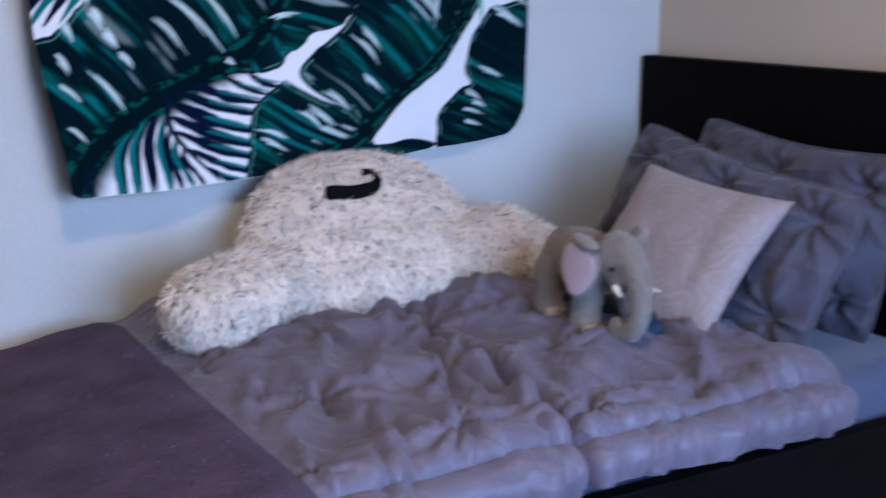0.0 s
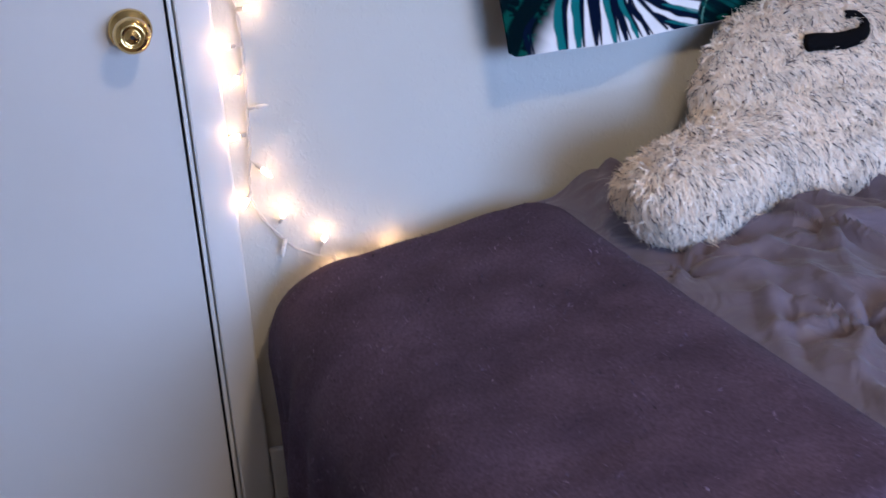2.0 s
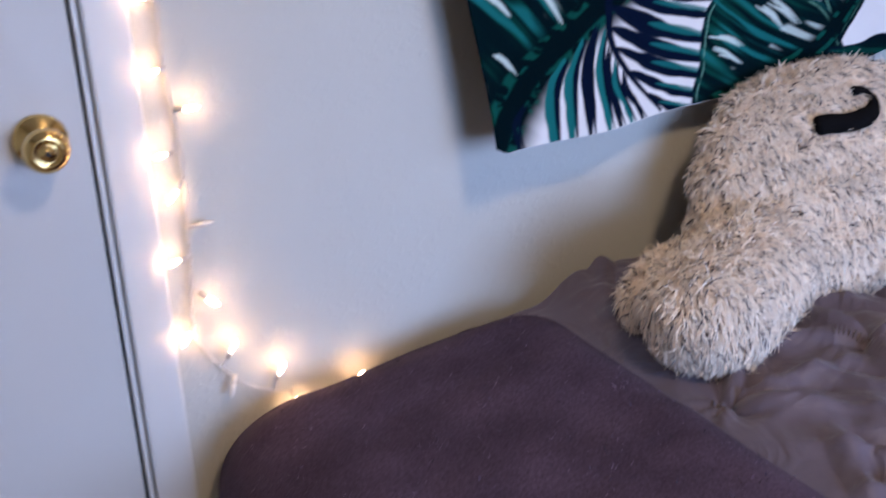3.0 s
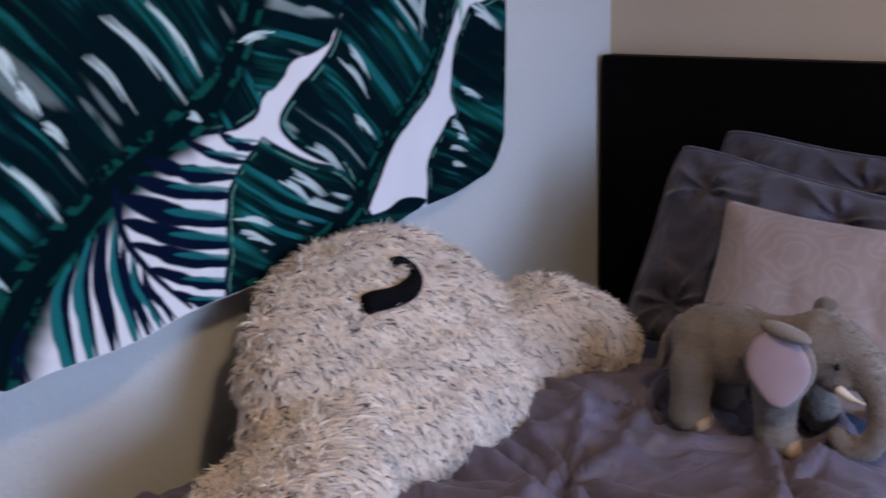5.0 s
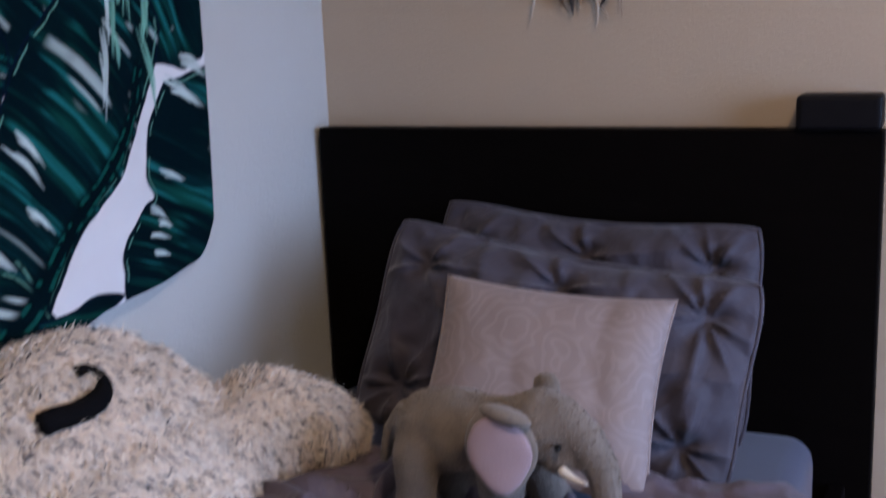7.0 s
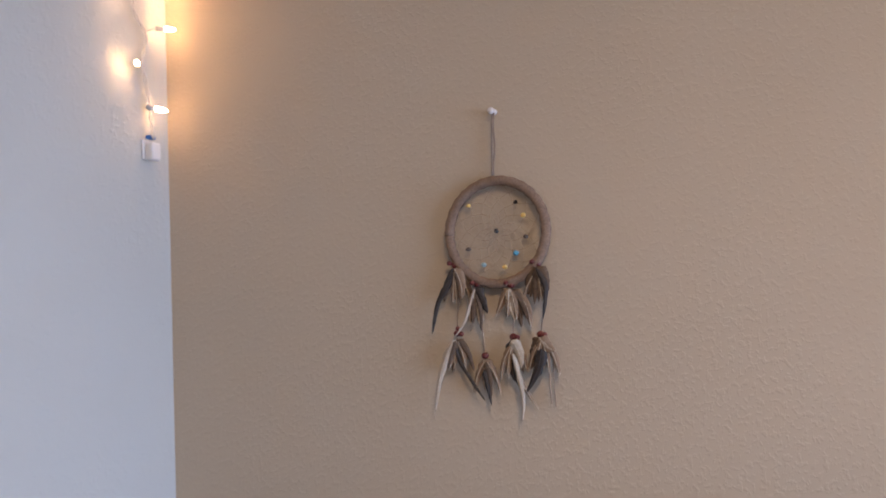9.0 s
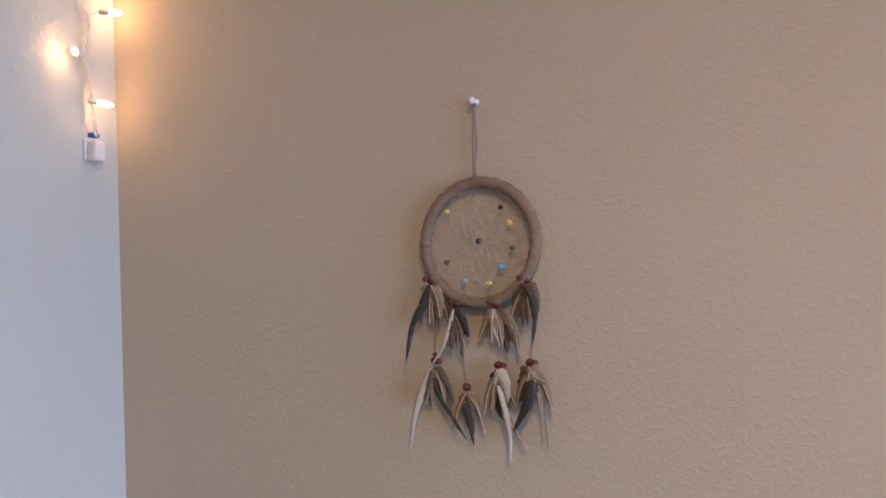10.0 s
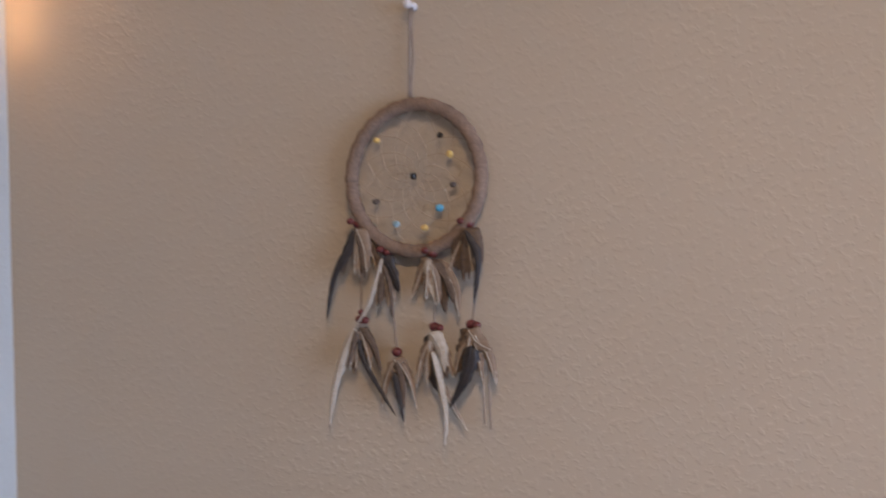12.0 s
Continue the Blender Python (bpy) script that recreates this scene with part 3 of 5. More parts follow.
# blanket over the foot of the bed
def blanket_mesh():
    na, nb = 190, 220
    A = np.linspace(0.0, 0.98, na)[:, None] * np.ones((1, nb))
    B = np.linspace(0.0, 1.45, nb)[None] * np.ones((na, 1))
    ra, ta, rb, tb = 0.155, 0.358, 0.07, 1.0
    edge = -1.470 + 0.012 * (vnoise(B, B * 0, 4.0, 4) - 0.5) + 0.045 * (B - 0.4) - 0.06 * np.clip((0.13 - B) / 0.13, 0, 1) ** 2 * np.clip(1 - A / 0.3, 0, 1)
    aa = np.clip((A - ta) / ra, 0, math.pi / 2)
    da = np.maximum(A - ta - ra * math.pi / 2, 0)
    bb = np.clip((B - tb) / rb, 0, math.pi / 2)
    db = np.maximum(B - tb - rb * math.pi / 2, 0)
    ba = np.clip((0.10 - B) / 0.10, 0, 1)
    X = edge - np.minimum(A, ta) - ra * np.sin(aa)
    Y = -0.028 - np.minimum(B, tb) - rb * np.sin(bb)
    drop_a = ra * (1 - np.cos(aa)) + da
    drop_b = rb * (1 - np.cos(bb)) + db
    top = 0.556 - 0.020 * sstep(0.10, 0.0, B) - 0.062 * sstep(-1.40, -1.90, X)
    Z = top - np.maximum(drop_a, drop_b) - 0.35 * np.minimum(drop_a, drop_b) - 0.02 * ba ** 2
    hang_a, hang_b = sstep(0.03, 0.3, drop_a), sstep(0.03, 0.3, drop_b)
    X -= hang_a * (0.018 * np.sin(B * 21 + 1.3 * np.sin(B * 8)) + 0.012 * np.sin(B * 47)) 
    X += 0.06 * hang_a * sstep(0.12, 0.0, B)
    Y -= hang_b * (0.018 * np.sin(A * 24 + np.sin(A * 9)) + 0.02)
    Z += 0.010 * (vnoise(A, B, 5.0, 21) - 0.5) + 0.005 * (ridge(A + 0.4 * B, B, 7.0, 22) - 0.4)
    Z -= 0.016 * np.clip((0.05 - A) / 0.05, 0, 1) ** 2
    Z = np.maximum(Z, 0.012 + 0.01 * vnoise(A, B, 9, 2))
    return sheet_mesh("blanket", np.stack([X, Y, Z], axis=-1))


blanket = part("throw_blanket", blanket_mesh(), PLUSH, smooth=True)
sol = blanket.modifiers.new("thick", "SOLIDIFY")
sol.thickness, sol.offset = 0.016, 0.0
fur("nap", blanket.data, 130000, 0.012, 0.0011, PLUSH_PILE, blanket, 12, (0.2, -0.3, -0.3), 0.5, 0.55, 0.03)
tagged(blanket, "dark plum plush throw blanket draped over the foot of the bed", "blanket")


# ---- pillows ----
def pillow_mesh(w, h, t, spots=(), n=70, puffs=0.006, seed=1, bow=0.05, depth=0.02, round_=0.0, sag=0.0):
    """A stuffed pillow in its own x (width), z (height from its foot), y (thickness; the front is -y)."""
    u = np.linspace(-1, 1, n)
    U, V = np.meshgrid(u, u, indexing="ij")
    shape = np.clip((1 - np.abs(U) ** 3.2) * (1 - np.abs(V) ** 3.2), 0, 1) ** 0.55
    X = U * w / 2 * (1 - bow * (1 - V ** 2) * U ** 2) * (1 - round_ * V ** 4)
    Z = h / 2 + V * h / 2 * (1 - (sag or bow) * (1 - U ** 2) * V ** 2) * (1 - round_ * U ** 6)
    faces = []
    for sgn, sd in ((-1, seed), (1, seed + 40)):
        k = puffs * 2.2 * (ridge(X, Z, 7.0, sd) - 0.4) + puffs * (ridge(X, Z, 17.0, sd + 3) - 0.4)
        if spots:
            k = k + tufts(X, Z, spots, depth, 0.085, 0.030, sd)
        faces.append(np.stack([X, sgn * (t / 2 * shape + k * sstep(0.0, 0.35, shape)), Z], axis=-1))
    a = sheet_mesh("pillow", faces[0])
    b = sheet_mesh("pillow", faces[1])
    bm = bmesh.new()
    bm.from_mesh(a)
    bm.from_mesh(b)
    bmesh.ops.remove_doubles(bm, verts=bm.verts[:], dist=0.0004)
    line = [faces[0][i, 0] for i in range(0, n, 3)] + [faces[0][n - 1, i] for i in range(0, n, 3)] + [faces[0][i, n - 1] for i in range(n - 1, 0, -3)] + [faces[0][0, i] for i in range(n - 1, 0, -3)]
    return bm, line + line[:1]


def frame_from(foot, right, up):
    """The pose of a pillow by its foot, its way to the right and its way up."""
    x = Vector(right).normalized()
    z = Vector(up)
    z = (z - x * z.dot(x)).normalized()
    y = z.cross(x)
    return Matrix.Translation(foot) @ Matrix((x, y, z)).transposed().to_4x4()


def sham(foot, right, up, w, h, t, label, seed):
    spots = [(w * a, h * b) for a, b in ((-0.36, 0.78), (0.0, 0.78), (0.36, 0.78), (-0.18, 0.5), (0.18, 0.5), (-0.36, 0.22), (0.0, 0.22), (0.36, 0.24))]
    ob = thing("pillow", label, "pillow", group="grey pillows against the headboard")
    bm, line = pillow_mesh(w, h, t, spots, 110, seed=seed, puffs=0.013, bow=0.05, sag=0.14, depth=0.030, round_=0.075)
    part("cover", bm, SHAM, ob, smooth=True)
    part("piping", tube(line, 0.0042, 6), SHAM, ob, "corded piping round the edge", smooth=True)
    ob.matrix_world = frame_from(foot, right, up)
    return ob


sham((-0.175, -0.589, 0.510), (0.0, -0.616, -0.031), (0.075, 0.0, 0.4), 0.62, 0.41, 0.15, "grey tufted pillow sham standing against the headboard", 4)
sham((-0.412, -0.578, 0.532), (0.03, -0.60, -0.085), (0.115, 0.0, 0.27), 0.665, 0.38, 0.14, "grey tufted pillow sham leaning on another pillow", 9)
cushion = thing("cushion", "dusty pink square cushion with a swirling rose print", "cushion")
cbm, cline = pillow_mesh(0.375, 0.345, 0.09, n=60, puffs=0.004, seed=17, bow=0.07)
part("cover", cbm, ROSE, cushion, smooth=True)
part("seam", tube(cline, 0.002, 6), ROSE, cushion, smooth=True)
cushion.matrix_world = frame_from((-0.572, -0.632, 0.560), (0.050, -0.357, -0.030), (0.215, 0.0, 0.255))


# ---- fur backrest ----
def backrest():
    ob = thing("backrest_pillow", "cream faux-fur backrest pillow with two arms, leaning on the wall", "backrest pillow", (-0.97, -0.2, 0.53))
    o = Vector((-0.97, -0.2, 0.53))
    bm = bmesh.new()
    rows = ((0.60, 0.27, -0.205, 0.125), (0.66, 0.27, -0.175, 0.115), (0.72, 0.255, -0.145, 0.095), (0.77, 0.225, -0.12, 0.075), (0.81, 0.185, -0.10, 0.055))
    for z, half, y, r in rows:
        for s in np.linspace(-1, 1, 9):
            rr = r * (1 - 0.22 * abs(s) ** 3)
            ball(bm, Vector((-0.955 + s * (half - rr * 0.75), y, z - 0.02 * abs(s) ** 2)) - o, (rr, rr, rr * 0.85))
    chain(bm, [Vector(p) - o for p in ((-1.18, -0.25, 0.62), (-1.28, -0.31, 0.622), (-1.365, -0.345, 0.612))], (0.080, 0.087, 0.087))
    chain(bm, [Vector(p) - o for p in ((-1.20, -0.17, 0.575), (-1.29, -0.185, 0.575), (-1.365, -0.235, 0.578))], (0.062, 0.062, 0.058))
    chain(bm, [Vector(p) - o for p in ((-0.73, -0.21, 0.625), (-0.64, -0.23, 0.64), (-0.56, -0.26, 0.615), (-0.50, -0.29, 0.59))], (0.084, 0.094, 0.078, 0.046))
    me = melt(bm, 0.012, 8)
    skin = part("cover", me, FUR_SKIN, ob, smooth=True)
    fur("fur", me, 130000, 0.022, 0.00125, FUR, ob, lift=0.34, bend=0.30, flow=(0.10, -0.3, -0.8))
    strap = smooth_line([(-1.040, -0.186, 0.786), (-1.02, -0.192, 0.789), (-0.985, -0.196, 0.786), (-0.95, -0.194, 0.788), (-0.925, -0.186, 0.793), (-0.912, -0.172, 0.806), (-0.920, -0.160, 0.819), (-0.940, -0.158, 0.822)], 5)
    w = [0.55 if k == 0 else 1.0 - 0.5 * min(1, max(0, (k / len(strap) - 0.45) / 0.3)) for k in range(len(strap))]
    part("handle", tube([Vector(p) - o + Vector((-0.012, -0.008, 0.003)) for p in strap], 0.0155, 10, w), HANDLE, ob, "black webbing carrying handle", smooth=True)
    return ob


backrest()


# ---- toy elephant ----
def elephant():
    bm = bmesh.new()
    ball(bm, (-0.035, 0, 0.128), (0.085, 0.058, 0.060))
    ball(bm, (-0.075, 0, 0.122), (0.052, 0.056, 0.060))
    ball(bm, (0.03, 0, 0.125), (0.055, 0.053, 0.058))
    for x, y, tip in ((-0.078, -0.036, -0.084), (-0.072, 0.036, -0.06), (0.045, -0.04, 0.048), (0.055, 0.038, 0.085)):
        chain(bm, [(x, y, 0.10), (x + (tip - x) * 0.5, y * 1.05, 0.055), (tip, y * 1.1, 0.026)], (0.036, 0.029, 0.029))
        ball(bm, (tip + 0.008, y * 1.1, 0.017), (0.034, 0.029, 0.019))
    chain(bm, [(0.04, 0, 0.135), (0.085, -0.006, 0.15)], (0.045, 0.048))
    ball(bm, (0.098, -0.008, 0.150), (0.044, 0.041, 0.047))
    ball(bm, (0.088, -0.006, 0.178), (0.03, 0.03, 0.026))
    ball(bm, (0.118, -0.024, 0.118), (0.026, 0.018, 0.022))
    ball(bm, (0.118, 0.010, 0.118), (0.026, 0.018, 0.022))
    chain(bm, [(0.112, -0.008, 0.165), (0.148, -0.010, 0.142), (0.174, -0.014, 0.106), (0.182, -0.02, 0.064), (0.168, -0.026, 0.032), (0.140, -0.03, 0.024), (0.128, -0.031, 0.042)],
          (0.033, 0.028, 0.0225, 0.019, 0.0175, 0.0165, 0.0145))
    chain(bm, [(-0.118, 0.0, 0.145), (-0.138, -0.004, 0.115), (-0.145, -0.008, 0.075)], (0.013, 0.011, 0.010))
    ball(bm, (0.075, 0.05, 0.185), (0.022, 0.012, 0.022))
    me = melt(bm, 0.0065, 4)
    nap = fur("nap", me, 24000, 0.0042, 0.0008, ELE_GREY, None, 15, (-0.35, 0.0, -0.6), 0.22, 0.3, 0.01)
    whole = bmesh.new()
    whole.from_mesh(me)
    whole.from_mesh(nap.data)
    bpy.data.objects.remove(nap)
    bpy.data.meshes.remove(me)

    def add(vs, mat_id):
        for v in vs:
            for f in v.link_faces:
                f.material_index = mat_id
                f.smooth = True

    for f in whole.faces:
        f.smooth = True
    ear = Matrix.Rotation(radians(-14), 4, "X") @ Matrix.Rotation(radians(16), 4, "Y") @ Matrix.Rotation(radians(14), 4, "Z")
    vs = ball(whole, (0.060, -0.066, 0.136), (0.046, 0.007, 0.057), ear, 3)
    for v in vs:
        k = (0.130 - v.co.z) / 0.053
        v.co.x = 0.060 + (v.co.x - 0.060) * (1 - 0.38 * max(0, k)) + 0.012 * k
        v.co.y -= 0.006 * k * k
    add(vs, 0)
    vs = ball(whole, (0.059, -0.0705, 0.133), (0.041, 0.006, 0.050), ear, 3)
    for v in vs:
        k = (0.130 - v.co.z) / 0.053
        v.co.x = 0.060 + (v.co.x - 0.060) * (1 - 0.38 * max(0, k)) + 0.012 * k
        v.co.y -= 0.006 * k * k
    add(vs, 1)
    fold = Matrix.Rotation(radians(12), 4, "Y")
    add(ball(whole, (0.062, -0.060, 0.181), (0.036, 0.016, 0.010), fold, 3), 0)
    for side in (-1, 1):
        for t in np.linspace(0, 1, 9):
            add(ball(whole, (0.130 + 0.034 * t, -0.008 + side * (0.030 + 0.012 * t), 0.108 - 0.016 * t + 0.010 * t * t), 0.0082 * (1 - 0.72 * t), None, 1), 2)
    add(ball(whole, (0.126, -0.0455, 0.142), 0.0048, None, 2), 4)
    add(ball(whole, (0.126, 0.0295, 0.142), 0.0048, None, 2), 4)
    for x, y in ((-0.052, -0.042), (-0.028, 0.04), (0.08, -0.047), (0.117, 0.043)):
        add(ball(whole, (x - 0.003, y, 0.016), (0.010, 0.024, 0.014), None, 2), 3)
    ob = part("toy_elephant", whole, [ELE_GREY, ELE_PINK, ELE_TUSK, ELE_PAD, ELE_EYE])
    ob.matrix_world = Matrix.Translation((-0.662, -0.612, 0.556)) @ Matrix.Rotation(radians(-92), 4, "Z") @ Matrix.Scale(1.05, 4)
    return tagged(ob, "grey plush toy elephant with pink ears standing on the duvet", "toy elephant")


elephant()

# low navy blue lump behind the elephant
cb = bmesh.new()
for p, r in (((-0.60, -0.67, 0.578), (0.05, 0.06, 0.026)), ((-0.615, -0.72, 0.575), (0.04, 0.05, 0.022)), ((-0.61, -0.61, 0.572), (0.04, 0.04, 0.02))):
    ball(cb, p, r)
cl = part("navy_lump", melt(cb, 0.008, 3), NAVY, smooth=True)
tagged(cl, "small low navy blue lump behind the toy elephant", "cloth")


# ---- wall hanging ----
TAP_X0, TAP_X1, TAP_Z1 = -1.549, -0.433, 1.78
WHITE_DYE = np.array((0.70, 0.69, 0.69))
NAVY_DYE = np.array((0.002, 0.006, 0.020))
DEEP_DYE = np.array((0.0008, 0.0075, 0.011))
GREEN_DYE = np.array((0.002, 0.070, 0.052))
TEAL_DYE = np.array((0.005, 0.13, 0.13))
PALE_DYE = np.array((0.46, 0.56, 0.54))
RIM_DYE = np.array((0.10, 0.26, 0.20))


def along(X, Z, line):
    """For each place the run along a line (0..1) and the distance from it."""
    best, run, s0 = np.full(X.shape, 1e9), np.zeros_like(X), 0.0
    total = sum(math.hypot(bx - ax, bz - az) for (ax, az), (bx, bz) in zip(line, line[1:]))
    for (ax, az), (bx, bz) in zip(line, line[1:]):
        dx, dz = bx - ax, bz - az
        L = math.hypot(dx, dz) + 1e-9
        t = np.clip(((X - ax) * dx + (Z - az) * dz) / (L * L), 0, 1)
        d = np.hypot(X - ax - t * dx, Z - az - t * dz)
        near = d < best
        best, run = np.where(near, d, best), np.where(near, (s0 + t * L) / total, run)
        s0 += L
    return run, best


def curve2(points, per=6):
    return [(p.x, p.y) for p in smooth_line([(a, b, 0) for a, b in points], per)]


def inside_of(X, Z, poly):
    """Signed distance to an outline, positive inside."""
    pts = curve2(list(poly) + [poly[0]], 4)
    _, d = along(X, Z, pts)
    odd = np.zeros(X.shape, dtype=bool)
    for (ax, az), (bx, bz) in zip(pts, pts[1:]):
        if abs(bz - az) > 1e-9:
            odd ^= ((az > Z) != (bz > Z)) & (X < (bx - ax) * (Z - az) / (bz - az) + ax)
    return np.where(odd, d, -d)


def mixto(C, col, k):
    return C * (1 - k[..., None]) + col * k[..., None]


def leaf(C, X, Z, poly, angle, seed, pale=0.5, bend=0.0, torn=0.012, rim=0.0):
    """A banana leaf: dark ground, brushed strokes along one slant, torn outline, a lighter rim."""
    c, k = math.cos(radians(angle)), math.sin(radians(angle))
    mx, mz = sum(p[0] for p in poly) / len(poly), sum(p[1] for p in poly) / len(poly)
    run, q = (X - mx) * c + (Z - mz) * k, -(X - mx) * k + (Z - mz) * c
    q = q + bend * run * run + 0.006 * (vnoise(X, Z, 14.0, seed + 9, 2) - 0.5)
    sd = inside_of(X, Z, poly) + torn * (vnoise(q * 38, run * 4, 1.0, seed + 6, 2) - 0.5)
    inside = sstep(-0.001, 0.002, sd)
    brush = vnoise(q * 170, run * 6, 1.0, seed + 1, 2)
    wide = vnoise(q * 48, run * 6, 1.0, seed + 2, 2)
    patch = vnoise(q * 11, run * 9, 1.0, seed + 3, 2)
    K = np.broadcast_to(DEEP_DYE, C.shape).copy()
    K = mixto(K, GREEN_DYE, 0.85 * sstep(0.44, 0.70, 0.35 * brush + 0.4 * wide + 0.25 * patch))
    K = mixto(K, TEAL_DYE, 0.9 * sstep(0.52, 0.66, brush) * sstep(0.42, 0.58, wide))
    K = mixto(K, DEEP_DYE, 0.9 * sstep(0.48, 0.60, vnoise(q * 30, run * 6, 1.0, seed + 12, 2)))
    streak = sstep(0.70, 0.80, vnoise(q * 85, run * 9, 1.0, seed + 4, 1)) * sstep(0.55, 0.62, vnoise(q * 13, run * 12, 1.0, seed + 5, 2))
    K = mixto(K, PALE_DYE * (0.7 + 0.5 * brush[..., None]), pale * streak)
    K = mixto(K, NAVY_DYE, 0.75 * sstep(0.008, 0.0, sd))
    if rim:
        K = mixto(K, RIM_DYE, rim * sstep(0.0022, 0.0008, np.abs(sd - 0.010)) * sstep(0.35, 0.45, vnoise(X, Z, 60.0, seed + 8, 1)))
    return mixto(C, 0.0, inside) + K * inside[..., None]


def rib(C, X, Z, line, width, seed=0, green=0.7):
    """A dark midrib with a bright edge and short side strokes."""
    run, d = along(X, Z, curve2(line))
    w = width * (1 - 0.5 * run) * (0.85 + 0.3 * vnoise(run * 30, run * 0, 1.0, seed, 2))
    C = mixto(C, DEEP_DYE * 0.8, sstep(w * 1.7, w * 0.6, d))
    return mixto(C, GREEN_DYE * 1.2, green * sstep(0.30, 0.12, np.abs(d / w - 0.62)) * sstep(0.42, 0.6, vnoise(X + 2 * Z, X - Z, 42.0, seed + 2, 2)))


def stroke(C, X, Z, line, width, col, seed=0, fade=1.0):
    """One brush stroke, swelling soon and running out to a point."""
    xs, zs = [p[0] for p in line], [p[1] for p in line]
    sel = (X > min(xs) - 0.03) & (X < max(xs) + 0.03) & (Z > min(zs) - 0.03) & (Z < max(zs) + 0.03)
    run, d = along(X[sel], Z[sel], curve2(line, 5) if len(line) > 2 else line)
    w = width * np.clip(3.2 * run ** 0.7 * (1 - run), 0, 1) * (0.8 + 0.4 * vnoise(run * 9, run * 0, 1.0, seed, 1))
    C[sel] = mixto(C[sel], col, fade * sstep(0.0016, -0.0010, d - w))
    return C


def dab(C, X, Z, line, width, col, seed=0):
    """A dry brush mark: several hair-thin strokes side by side."""
    rnd = random.Random(seed)
    (ax, az), (bx, bz) = line
    L = math.hypot(bx - ax, bz - az)
    nx_, nz_ = -(bz - az) / L, (bx - ax) / L
    n = max(3, round(width / 0.0016))
    for k in range(n):
        o = (2 * k / (n - 1) - 1) * width
        t0, t1 = rnd.uniform(-0.15, 0.25), rnd.uniform(0.75, 1.2)
        p, q = (ax + (bx - ax) * t0 + nx_ * o, az + (bz - az) * t0 + nz_ * o), (ax + (bx - ax) * t1 + nx_ * o * 0.5, az + (bz - az) * t1 + nz_ * o * 0.5)
        m = ((p[0] + q[0]) / 2 + 0.05 * L * nx_, (p[1] + q[1]) / 2 + 0.05 * L * nz_)
        C = stroke(C, X, Z, [p, m, q], rnd.uniform(0.0012, 0.0024), col * rnd.uniform(0.75, 1.1), seed + k, 0.9)
    return C


